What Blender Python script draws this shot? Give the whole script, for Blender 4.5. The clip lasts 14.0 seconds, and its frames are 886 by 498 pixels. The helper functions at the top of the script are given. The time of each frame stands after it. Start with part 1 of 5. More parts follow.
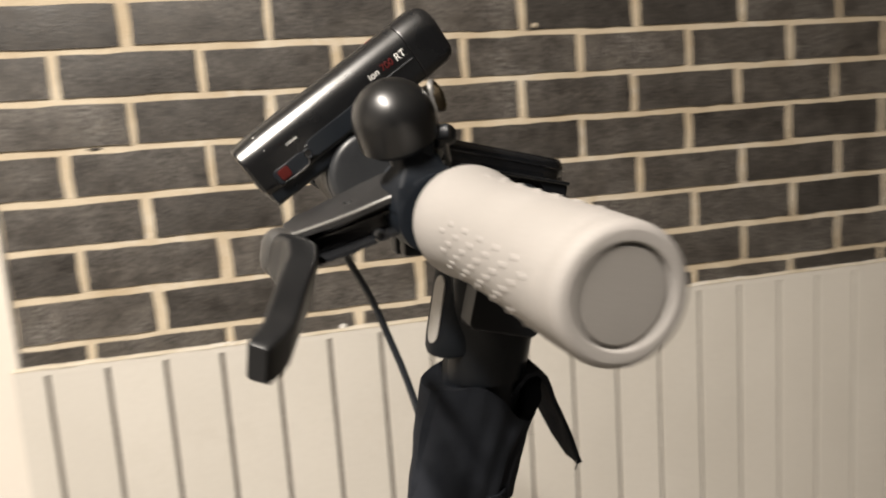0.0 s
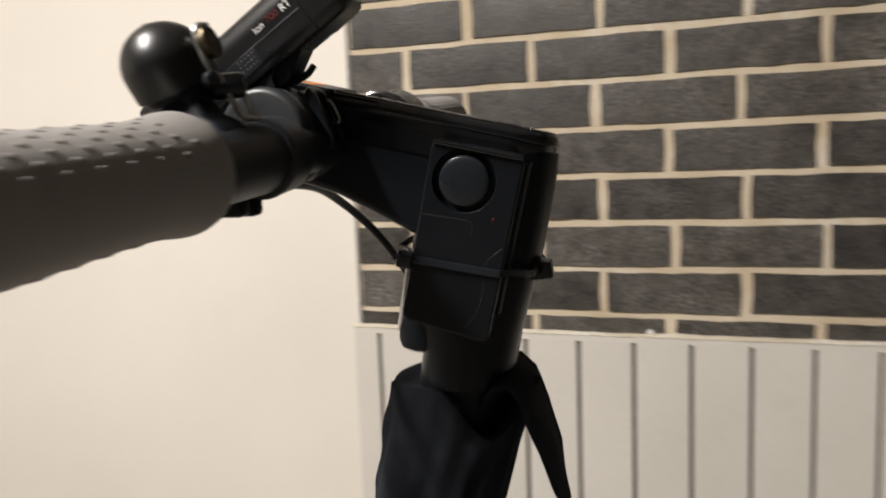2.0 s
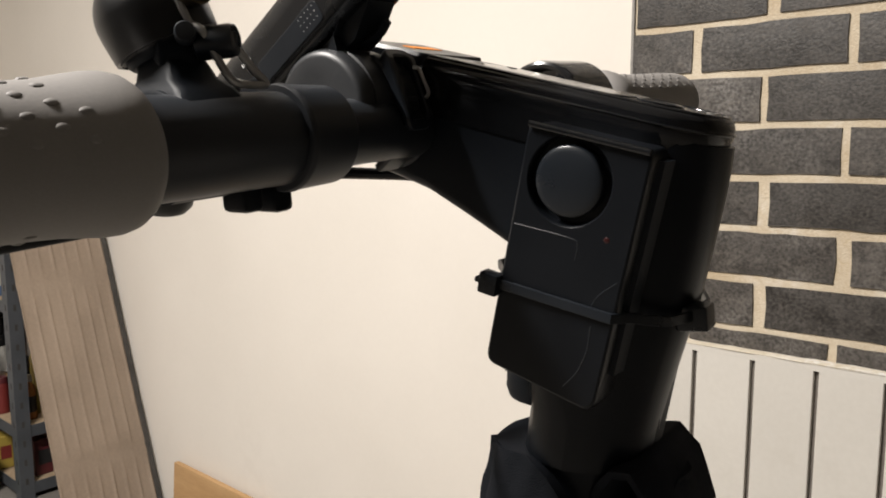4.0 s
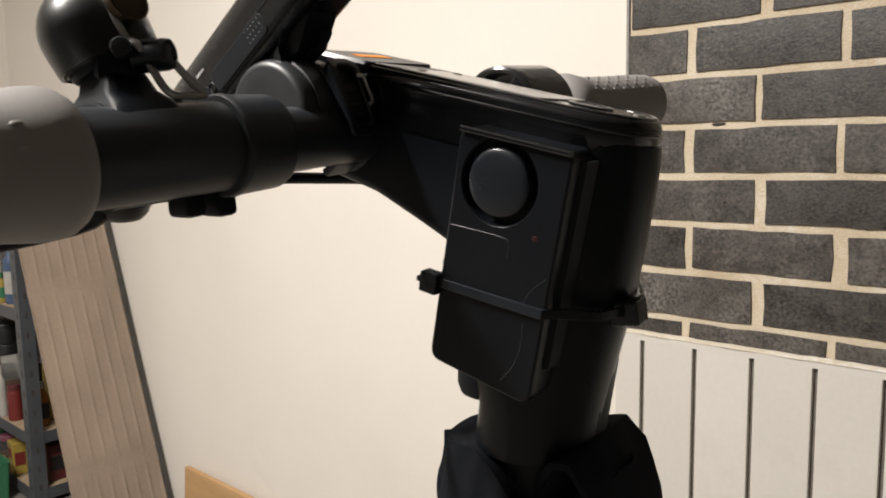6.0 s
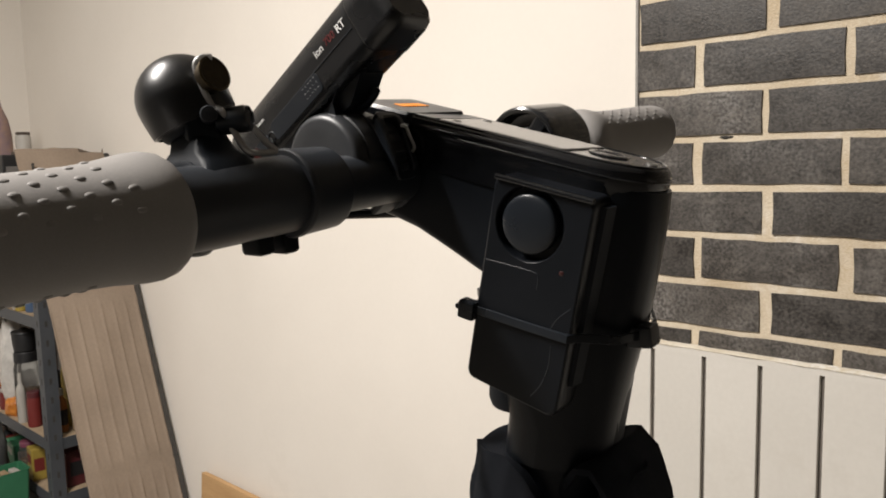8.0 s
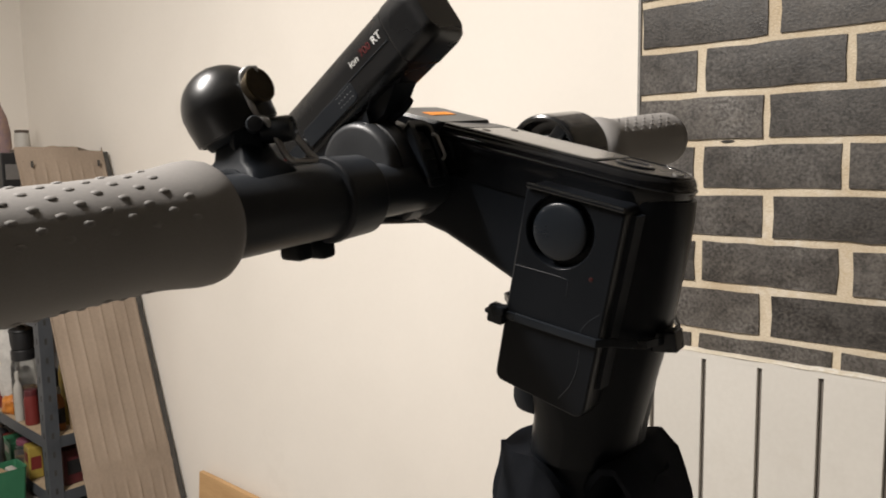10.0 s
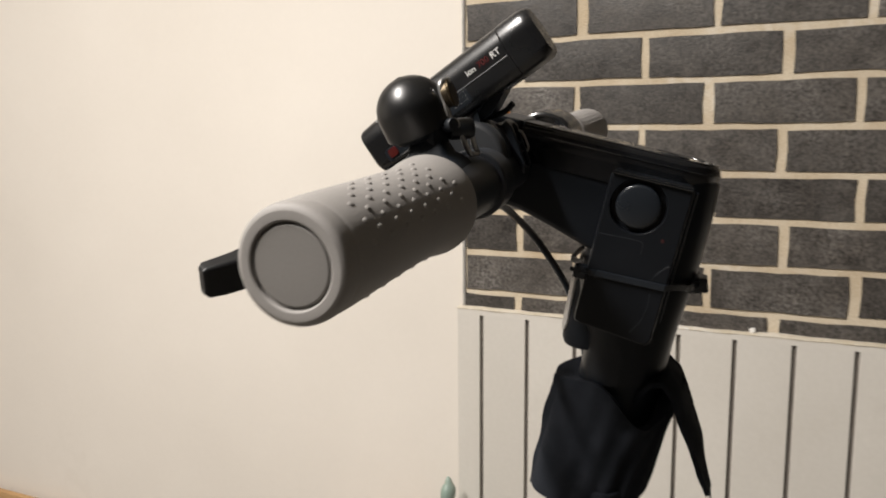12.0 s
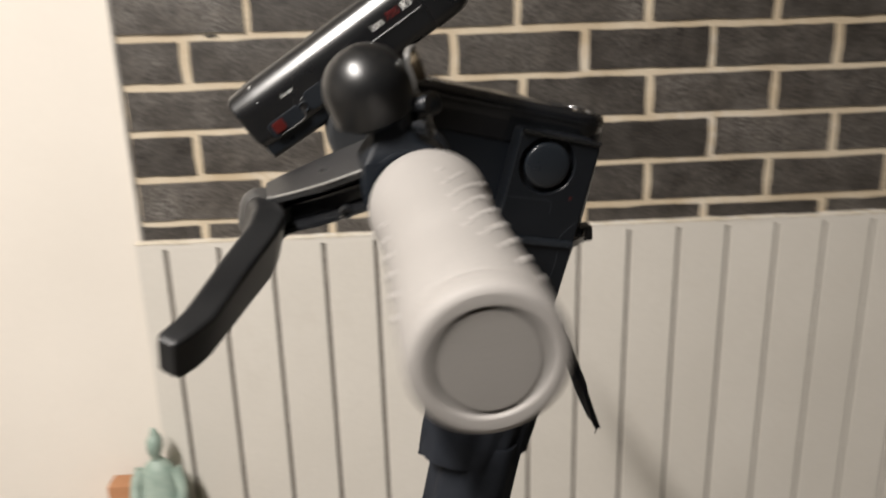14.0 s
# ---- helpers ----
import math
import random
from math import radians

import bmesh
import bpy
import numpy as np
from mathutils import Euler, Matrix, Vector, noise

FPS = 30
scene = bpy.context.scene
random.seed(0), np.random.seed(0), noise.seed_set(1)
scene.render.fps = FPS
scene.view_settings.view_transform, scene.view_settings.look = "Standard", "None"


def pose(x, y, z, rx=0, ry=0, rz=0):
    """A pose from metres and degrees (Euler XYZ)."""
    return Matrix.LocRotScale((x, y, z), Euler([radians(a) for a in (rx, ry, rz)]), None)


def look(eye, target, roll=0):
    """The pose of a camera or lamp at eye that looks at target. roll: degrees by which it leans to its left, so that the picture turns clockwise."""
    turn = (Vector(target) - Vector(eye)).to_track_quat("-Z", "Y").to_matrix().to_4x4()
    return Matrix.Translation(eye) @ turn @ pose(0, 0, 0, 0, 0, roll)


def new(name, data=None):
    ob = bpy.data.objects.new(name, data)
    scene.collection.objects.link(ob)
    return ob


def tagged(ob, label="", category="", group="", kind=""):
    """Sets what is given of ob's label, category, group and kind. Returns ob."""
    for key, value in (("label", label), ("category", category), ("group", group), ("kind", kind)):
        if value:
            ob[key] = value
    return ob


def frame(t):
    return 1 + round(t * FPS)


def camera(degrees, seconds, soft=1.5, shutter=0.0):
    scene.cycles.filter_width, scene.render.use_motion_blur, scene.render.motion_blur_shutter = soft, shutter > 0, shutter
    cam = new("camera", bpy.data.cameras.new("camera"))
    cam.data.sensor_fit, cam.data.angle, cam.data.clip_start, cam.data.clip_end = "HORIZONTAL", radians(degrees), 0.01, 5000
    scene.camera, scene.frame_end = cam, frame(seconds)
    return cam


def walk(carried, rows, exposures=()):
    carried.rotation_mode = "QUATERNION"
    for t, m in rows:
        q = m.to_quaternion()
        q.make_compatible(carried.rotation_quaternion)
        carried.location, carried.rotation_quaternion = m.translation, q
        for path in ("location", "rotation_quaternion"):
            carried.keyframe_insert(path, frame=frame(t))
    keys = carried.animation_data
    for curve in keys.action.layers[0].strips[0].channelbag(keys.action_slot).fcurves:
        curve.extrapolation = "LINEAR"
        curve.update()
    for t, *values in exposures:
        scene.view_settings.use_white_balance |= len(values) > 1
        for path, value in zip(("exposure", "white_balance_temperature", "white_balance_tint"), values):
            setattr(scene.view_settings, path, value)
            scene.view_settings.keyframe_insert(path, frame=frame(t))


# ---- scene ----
cam = camera(59.2, 14.0, soft=1.9, shutter=0.65)
PATH = [
    (0, (0.417, -1.46, 1.277), (0.886, 0.461, 0.972), -4.0),
    (0.3, (0.475, -1.488, 1.272), (0.65, 0.48, 0.964), -3.4),
    (0.5, (0.515, -1.505, 1.271), (0.522, 0.472, 0.968), -2.9),
    (0.7, (0.543, -1.513, 1.267), (0.427, 0.46, 0.958), -2.4),
    (1, (0.583, -1.518, 1.258), (0.288, 0.435, 0.942), -1.9),
    (1.5, (0.612, -1.481, 1.251), (0.15, 0.443, 0.959), -2.1),
    (2, (0.654, -1.406, 1.247), (0.021, 0.476, 1.005), -2.2),
    (2.2, (0.68, -1.365, 1.244), (-0.17, 0.428, 0.99), -1.2),
    (2.5, (0.695, -1.319, 1.233), (-0.309, 0.388, 0.954), 1.6),
    (2.7, (0.69, -1.301, 1.228), (-0.391, 0.357, 0.944), 2.4),
    (3, (0.684, -1.292, 1.238), (-0.532, 0.271, 0.958), 2.2),
    (3.2, (0.682, -1.291, 1.246), (-0.589, 0.231, 0.982), 1.4),
    (5.5, (0.701, -1.27, 1.242), (-0.626, 0.205, 0.991), -0.8),
    (6, (0.709, -1.275, 1.245), (-0.626, 0.193, 0.998), -1.0),
    (6.5, (0.715, -1.293, 1.248), (-0.63, 0.167, 1.008), -1.1),
    (7, (0.726, -1.309, 1.26), (-0.623, 0.148, 1.022), -1.1),
    (7.5, (0.726, -1.309, 1.263), (-0.623, 0.148, 1.026), -1.2),
    (8, (0.725, -1.308, 1.26), (-0.628, 0.147, 1.026), -1.3),
    (10.5, (0.716, -1.337, 1.264), (-0.617, 0.136, 1.03), -0.5),
    (10.7, (0.705, -1.345, 1.26), (-0.597, 0.153, 1.015), -0.0),
    (11, (0.684, -1.372, 1.268), (-0.543, 0.188, 1.017), 0.3),
    (11.3, (0.654, -1.409, 1.272), (-0.439, 0.246, 1.016), -0.0),
    (11.5, (0.647, -1.422, 1.272), (-0.374, 0.276, 0.999), 0.2),
    (11.7, (0.642, -1.441, 1.276), (-0.274, 0.314, 0.99), -0.1),
    (12, (0.628, -1.476, 1.272), (-0.195, 0.324, 0.979), -0.4),
    (12.5, (0.628, -1.513, 1.273), (-0.056, 0.342, 0.971), -0.8),
    (13, (0.599, -1.506, 1.279), (0.052, 0.389, 0.947), -0.6),
    (13.3, (0.58, -1.472, 1.289), (0.115, 0.432, 0.895), -0.6),
    (13.5, (0.565, -1.459, 1.302), (0.191, 0.458, 0.876), -1.4),
    (13.7, (0.54, -1.454, 1.307), (0.36, 0.478, 0.824), -2.0),
    (14, (0.481, -1.446, 1.305), (0.596, 0.467, 0.734), -1.6),
]
walk(cam, [(t, look(eye, target, roll)) for t, eye, target, roll in PATH], exposures=[(0.0, 0.36, 6780, 10), (0.5, 0.2, 6420, 10), (1.0, -0.22, 6420, 10), (1.5, -0.17, 6450, 10), (2.0, -0.02, 6420, 10), (2.5, 0.05, 6400, 10), (5.5, 0.12, 6380, 10), (7.5, 0.08, 6380, 10), (11.5, 0.0, 6380, 10), (12.5, -0.08, 6400, 10), (13.0, -0.1, 6400, 10), (14.0, 0.12, 6420, 10)])

# ---------------------------------------------------------------- world and lights
world = bpy.data.worlds.new("world")
scene.world = world
world.use_nodes = True
world.node_tree.nodes["Background"].inputs[0].default_value = (0.9, 0.85, 0.75, 1)
world.node_tree.nodes["Background"].inputs[1].default_value = 0.02


def batten_lamp(name, place, wide, long, watts, colour):
    """A strip of light that shines down from under the ceiling, long in y."""
    data = bpy.data.lights.new(name, "AREA")
    data.shape, data.size, data.size_y, data.energy, data.color = "RECTANGLE", wide, long, watts, colour
    ob = new(name, data)
    ob.location = place
    return ob


LAMP = (-0.42, -2.12, 2.80)
batten_lamp("batten_light", LAMP, 0.10, 1.10, 144, (1.0, 0.935, 0.865))

# ---------------------------------------------------------------- materials


def base_material(name, colour, rough=0.5, metal=0.0, spec=0.5):
    m = bpy.data.materials.new(name)
    m.use_nodes = True
    b = m.node_tree.nodes["Principled BSDF"]
    b.inputs["Base Color"].default_value = (*colour, 1)
    b.inputs["Roughness"].default_value = rough
    b.inputs["Metallic"].default_value = metal
    b.inputs["Specular IOR Level"].default_value = spec
    return m


def grained(name, c1, c2, scale=8.0, rough=0.5, rough2=None, bump=0.1, bump_scale=60.0, metal=0.0, spec=0.5, stretch=(1, 1, 1),
            depth=0.002, per_object=0.0, fine=0.35):
    """Two scales of colour noise, roughness that follows the large one, and fine relief."""
    m = base_material(name, c1, rough, metal, spec)
    nt, b = m.node_tree, m.node_tree.nodes["Principled BSDF"]
    tc = nt.nodes.new("ShaderNodeTexCoord")
    mp = nt.nodes.new("ShaderNodeMapping")
    mp.inputs["Scale"].default_value = stretch
    nt.links.new(tc.outputs["Object"], mp.inputs["Vector"])
    big, small = nt.nodes.new("ShaderNodeTexNoise"), nt.nodes.new("ShaderNodeTexNoise")
    big.inputs["Scale"].default_value, big.inputs["Detail"].default_value = scale, 5
    small.inputs["Scale"].default_value, small.inputs["Detail"].default_value = bump_scale, 4
    for n in (big, small):
        nt.links.new(mp.outputs[0], n.inputs["Vector"])
    add = nt.nodes.new("ShaderNodeMath")
    add.operation = "MULTIPLY_ADD"
    nt.links.new(small.outputs[0], add.inputs[0])
    add.inputs[1].default_value = fine
    scaled = nt.nodes.new("ShaderNodeMath")
    scaled.operation = "MULTIPLY"
    scaled.inputs[1].default_value = 1 - fine
    nt.links.new(big.outputs[0], scaled.inputs[0])
    nt.links.new(scaled.outputs[0], add.inputs[2])
    ramp = nt.nodes.new("ShaderNodeValToRGB")
    ramp.color_ramp.elements[0].position, ramp.color_ramp.elements[0].color = 0.35, (*c1, 1)
    ramp.color_ramp.elements[1].position, ramp.color_ramp.elements[1].color = 0.65, (*c2, 1)
    nt.links.new(add.outputs[0], ramp.inputs[0])
    out = ramp.outputs[0]
    if per_object:
        info = nt.nodes.new("ShaderNodeObjectInfo")
        span = nt.nodes.new("ShaderNodeMapRange")
        span.inputs["To Min"].default_value, span.inputs["To Max"].default_value = 1 - per_object, 1 + per_object
        nt.links.new(info.outputs["Random"], span.inputs["Value"])
        hsv = nt.nodes.new("ShaderNodeHueSaturation")
        nt.links.new(span.outputs[0], hsv.inputs["Value"])
        nt.links.new(out, hsv.inputs["Color"])
        out = hsv.outputs[0]
        shift = nt.nodes.new("ShaderNodeVectorMath")
        shift.operation = "ADD"
        far = nt.nodes.new("ShaderNodeMath")
        far.operation = "MULTIPLY"
        far.inputs[1].default_value = 37.0
        nt.links.new(info.outputs["Random"], far.inputs[0])
        nt.links.new(mp.outputs[0], shift.inputs[0])
        nt.links.new(far.outputs[0], shift.inputs[1])
        for n in (big, small):
            nt.links.new(shift.outputs[0], n.inputs["Vector"])
    nt.links.new(out, b.inputs["Base Color"])
    if rough2 is not None:
        span = nt.nodes.new("ShaderNodeMapRange")
        span.inputs["From Min"].default_value, span.inputs["From Max"].default_value = 0.3, 0.7
        span.inputs["To Min"].default_value, span.inputs["To Max"].default_value = rough, rough2
        nt.links.new(big.outputs[0], span.inputs["Value"])
        nt.links.new(span.outputs[0], b.inputs["Roughness"])
    if bump:
        bp = nt.nodes.new("ShaderNodeBump")
        bp.inputs["Strength"].default_value, bp.inputs["Distance"].default_value = bump, depth
        nt.links.new(small.outputs[0], bp.inputs["Height"])
        nt.links.new(bp.outputs[0], b.inputs["Normal"])
    return m


def dusted(m, colour, scale, lo, hi, amount, fine_scale=300.0, vary=False):
    """Patches of another colour, broken up by a fine noise, over a material."""
    nt, b = m.node_tree, m.node_tree.nodes["Principled BSDF"]
    old = b.inputs["Base Color"].links[0].from_socket
    place = nt.nodes.new("ShaderNodeNewGeometry")
    masks = []
    for sc, a, z in ((scale, lo, hi), (fine_scale, 0.42, 0.62)):
        n, span = nt.nodes.new("ShaderNodeTexNoise"), nt.nodes.new("ShaderNodeMapRange")
        n.inputs["Scale"].default_value, n.inputs["Detail"].default_value = sc, 4
        nt.links.new(place.outputs["Position"], n.inputs["Vector"])
        span.inputs["From Min"].default_value, span.inputs["From Max"].default_value = a, z
        nt.links.new(n.outputs[0], span.inputs["Value"])
        masks.append(span)
    both = nt.nodes.new("ShaderNodeMath")
    both.operation = "MULTIPLY"
    nt.links.new(masks[0].outputs[0], both.inputs[0])
    nt.links.new(masks[1].outputs[0], both.inputs[1])
    scaled = nt.nodes.new("ShaderNodeMath")
    scaled.operation = "MULTIPLY"
    scaled.inputs[1].default_value = amount
    nt.links.new(both.outputs[0], scaled.inputs[0])
    if vary:
        info, span = nt.nodes.new("ShaderNodeObjectInfo"), nt.nodes.new("ShaderNodeMapRange")
        span.inputs["To Min"].default_value, span.inputs["To Max"].default_value = 0.05, amount * 1.9
        nt.links.new(info.outputs["Random"], span.inputs["Value"])
        nt.links.new(span.outputs[0], scaled.inputs[1])
    mix = nt.nodes.new("ShaderNodeMix")
    mix.data_type = "RGBA"
    nt.links.new(scaled.outputs[0], mix.inputs[0])
    nt.links.new(old, mix.inputs[6])
    mix.inputs[7].default_value = (*colour, 1)
    nt.links.new(mix.outputs[2], b.inputs["Base Color"])
    return m


# dark grey for the added, unseen walls, so that they bounce little light
M_UNSEEN_WALL = grained("unseen_dark_wall", (0.10, 0.09, 0.08), (0.15, 0.135, 0.12), 1.5, 0.9, None, 0.2, 60)
M_WALL = grained("wall_paint", (0.735, 0.69, 0.625), (0.785, 0.74, 0.675), 1.6, 0.55, 0.7, 0.12, 90, depth=0.001, fine=0.15)
M_CEIL = grained("ceiling_paint", (0.78, 0.76, 0.72), (0.82, 0.80, 0.76), 1.2, 0.8, None, 0.1, 80, depth=0.001)
M_FLOOR = grained("floor_concrete", (0.15, 0.138, 0.124), (0.228, 0.213, 0.191), 2.5, 0.6, 0.8, 0.2, 70)
M_BRICK = grained("charcoal_brick", (0.020, 0.0176, 0.0156), (0.084, 0.0745, 0.0655), 30, 0.36, 0.62, 0.42, 240, depth=0.0012, per_object=0.36, fine=0.70, stretch=(0.85, 1.0, 1.1))
M_MORTAR = grained("cream_mortar", (0.50, 0.40, 0.27), (0.68, 0.60, 0.47), 9, 0.9, None, 0.6, 260, depth=0.002, fine=0.4)
M_BOARD = grained("white_board_paint", (0.61, 0.582, 0.53), (0.66, 0.632, 0.58), 3, 0.4, 0.55, 0.05, 120, depth=0.0006, per_object=0.02)
M_GROOVE = grained("grey_groove", (0.13, 0.115, 0.10), (0.18, 0.16, 0.14), 12, 0.9, None, 0.2, 200)
M_CAP = grained("cream_filler", (0.55, 0.48, 0.36), (0.70, 0.64, 0.54), 20, 0.8, None, 0.5, 160, depth=0.002)
M_BLACK = grained("black_paint", (0.0057, 0.0073, 0.0099), (0.0085, 0.0104, 0.0135), 18, 0.28, 0.38, 0.05, 900, depth=0.0003, spec=0.20)
M_GLOSS = grained("gloss_black", (0.0065, 0.007, 0.008), (0.0105, 0.0112, 0.0126), 30, 0.12, 0.24, 0.0, 400, spec=0.75)
M_EDGE = grained("polished_black", (0.004, 0.0044, 0.0052), (0.0062, 0.0068, 0.008), 30, 0.10, 0.17, 0.0, 400, spec=0.62)
M_SHELL = grained("light_shell", (0.0040, 0.0044, 0.0052), (0.0062, 0.0068, 0.0080), 30, 0.23, 0.30, 0.04, 900, depth=0.0002, spec=0.75)
M_PLASTIC = grained("black_plastic", (0.0078, 0.0101, 0.0134), (0.0118, 0.0146, 0.0188), 30, 0.25, 0.35, 0.10, 1500, depth=0.0002, spec=0.42)
M_BAR = grained("bar_paint", (0.014, 0.0165, 0.0208), (0.0185, 0.0215, 0.0265), 18, 0.40, 0.52, 0.05, 900, depth=0.0003, spec=0.5)
M_ALARM = grained("alarm_plastic", (0.0048, 0.0058, 0.0075), (0.007, 0.0082, 0.0103), 30, 0.28, 0.38, 0.10, 1500, depth=0.0002, spec=0.22)
M_RUBBER = grained("black_rubber", (0.0050, 0.0071, 0.0105), (0.0078, 0.0105, 0.0149), 30, 0.45, 0.6, 0.08, 900, depth=0.0003, spec=0.2)
M_STRAP = grained("strap_rubber", (0.020, 0.0215, 0.024), (0.030, 0.032, 0.035), 40, 0.36, 0.5, 0.1, 900, depth=0.0002, spec=0.5)
M_GREYRUB = grained("grey_rubber", (0.228, 0.216, 0.205), (0.265, 0.252, 0.24), 25, 0.62, 0.75, 0.15, 1400, depth=0.0002)
M_GREYCAP = grained("grey_cap", (0.168, 0.16, 0.15), (0.195, 0.185, 0.175), 25, 0.55, 0.65, 0.1, 1400, depth=0.0002)
M_LEVER = grained("satin_lever", (0.032, 0.031, 0.03), (0.048, 0.0465, 0.0445), 40, 0.38, 0.55, 0.1, 900, depth=0.0002)
M_PLATE = grained("satin_plate", (0.011, 0.011, 0.0115), (0.017, 0.017, 0.0175), 40, 0.34, 0.48, 0.08, 900, depth=0.0002, spec=0.45)
M_BLADE = grained("black_lever_paint", (0.0070, 0.0073, 0.0080), (0.0110, 0.0114, 0.0122), 40, 0.36, 0.48, 0.08, 900, depth=0.0002, spec=0.28)
M_SEAL = grained("grey_seal", (0.24, 0.23, 0.215), (0.32, 0.305, 0.285), 30, 0.8, None, 0.2, 200)
M_CLOTH = grained("black_cloth", (0.0090, 0.0108, 0.0147), (0.0173, 0.0198, 0.0255), 60, 0.95, None, 0.9, 1800, depth=0.0006, spec=0.15)
M_BELL = grained("bell_enamel", (0.0032, 0.0035, 0.004), (0.0048, 0.0052, 0.006), 12, 0.27, 0.36, 0.02, 500, depth=0.0002, spec=0.6)
M_STEEL = grained("steel_wire", (0.35, 0.34, 0.33), (0.5, 0.49, 0.47), 60, 0.3, 0.45, 0.05, 600, metal=1.0)
M_WIRE = grained("blackened_wire", (0.36, 0.36, 0.36), (0.48, 0.48, 0.47), 80, 0.28, 0.4, 0.05, 600, metal=0.8)
M_BRASS = grained("aged_brass", (0.045, 0.037, 0.026), (0.078, 0.062, 0.042), 90, 0.38, 0.55, 0.1, 600, metal=1.0)
M_BRASSRIM = grained("worn_brass", (0.06, 0.047, 0.03), (0.095, 0.075, 0.046), 90, 0.25, 0.4, 0.05, 600, metal=1.0)
M_SCREEN = grained("screen_film", (0.020, 0.020, 0.020), (0.028, 0.0275, 0.027), 20, 0.10, 0.16, 0.02, 500, spec=0.6)
M_ORANGE = base_material("orange_print", (0.75, 0.25, 0.02), 0.5)
M_WHITEINK = base_material("white_print", (0.75, 0.75, 0.73), 0.5)
M_REDINK = base_material("red_print", (0.115, 0.010, 0.010), 0.5)
M_REDLENS = grained("red_button", (0.05, 0.005, 0.004), (0.085, 0.007, 0.006), 60, 0.3, 0.4, 0.05, 600)
M_PALE = grained("pale_plastic", (0.42, 0.41, 0.39), (0.5, 0.49, 0.47), 40, 0.4, 0.5, 0.03, 400)
M_CARD = grained("cardboard", (0.222, 0.17, 0.126), (0.28, 0.218, 0.164), 7, 0.85, None, 0.25, 130, depth=0.001, stretch=(1, 1, 0.7), fine=0.35)
M_CARDEDGE = grained("cardboard_edge", (0.035, 0.032, 0.028), (0.06, 0.055, 0.05), 30, 0.9, None, 0.4, 200)
M_PLY = grained("plywood", (0.42, 0.25, 0.11), (0.52, 0.33, 0.16), 6, 0.6, 0.75, 0.15, 60, stretch=(0.6, 3, 6), depth=0.0006)
M_SHELF = grained("shelf_steel", (0.050, 0.055, 0.062), (0.075, 0.080, 0.088), 12, 0.45, 0.6, 0.05, 200)
M_SHELFBOARD = grained("chipboard", (0.30, 0.22, 0.14), (0.42, 0.32, 0.21), 30, 0.85, None, 0.2, 120)
M_MINT = grained("mint_glaze", (0.23, 0.31, 0.265), (0.35, 0.43, 0.375), 25, 0.4, 0.55, 0.15, 90, depth=0.001)
M_TERRA = grained("terracotta", (0.36, 0.17, 0.08), (0.45, 0.23, 0.12), 20, 0.8, None, 0.2, 120)

dusted(M_BRICK, (0.24, 0.225, 0.21), 9, 0.40, 0.68, 0.46, 170, True)
dusted(M_BRICK, (0.150, 0.134, 0.116), 24, 0.45, 0.62, 0.44, 150, True)
dusted(M_BRICK, (0.018, 0.0163, 0.0150), 40, 0.46, 0.60, 0.50, 190)
dusted(M_MORTAR, (0.72, 0.67, 0.59), 5, 0.50, 0.62, 0.55, 60)
dusted(M_WALL, (0.60, 0.55, 0.48), 2.2, 0.58, 0.80, 0.22, 26)
dusted(M_BOARD, (0.52, 0.48, 0.42), 3.5, 0.58, 0.80, 0.40, 40)
dusted(M_CAP, (0.78, 0.76, 0.72), 8, 0.45, 0.60, 0.80, 90)


def goods(name, c, rough=0.45):
    return grained(name, tuple(v * 0.85 for v in c), c, 20, rough, rough + 0.1, 0.03, 150)


# ---------------------------------------------------------------- mesh helpers


def finish(name, bm, material, smooth=True, angle=35):
    bmesh.ops.recalc_face_normals(bm, faces=bm.faces[:])
    me = bpy.data.meshes.new(name)
    bm.to_mesh(me)
    bm.free()
    if material:
        me.materials.append(material)
    if smooth:
        me.shade_smooth()
        me.set_sharp_from_angle(angle=radians(angle))
    return me


def thing(name, place, label, category, group="", kind=""):
    ob = new(name)
    ob.empty_display_size = 0.05
    ob.location = place
    return tagged(ob, label, category, group, kind)


def even_normals(ob):
    """Large flat faces stay flat, and only the rounded edges between them shade over."""
    mod = ob.modifiers.new("even_normals", "WEIGHTED_NORMAL")
    mod.keep_sharp, mod.weight = True, 60


def part(name, bm, material, parent, label="", smooth=True, angle=35):
    """One mesh, in world coordinates, hung under a thing or a part."""
    ob = new(name, finish(name, bm, material, smooth, angle))
    base, up = Vector((0, 0, 0)), parent
    while up:
        base += up.location
        up = up.parent
    for v in ob.data.vertices:
        v.co -= base
    ob.parent = parent
    if smooth:
        even_normals(ob)
    if label:
        ob["label"] = label
    return ob


def whole(name, bm, material, label, category, group="", kind="", smooth=True, angle=35):
    return tagged(new(name, finish(name, bm, material, smooth, angle)), label, category, group, kind)


def box(bm, lo, hi, bevel=0.0, segments=2, m=None):
    r = bmesh.ops.create_cube(bm, size=1.0)
    vs = r["verts"]
    lo, hi = Vector(lo), Vector(hi)
    for v in vs:
        v.co = Vector([(lo[i] + hi[i]) / 2 + v.co[i] * (hi[i] - lo[i]) for i in range(3)])
    geom = vs
    if bevel:
        edges = list({e for v in vs for e in v.link_edges})
        out = bmesh.ops.bevel(bm, geom=edges, offset=bevel, segments=segments, affect="EDGES", profile=0.5)
        geom = list({v for f in out["faces"] for v in f.verts} | {v for v in vs if v.is_valid})
    if m is not None:
        bmesh.ops.transform(bm, matrix=m, verts=geom)
    return geom


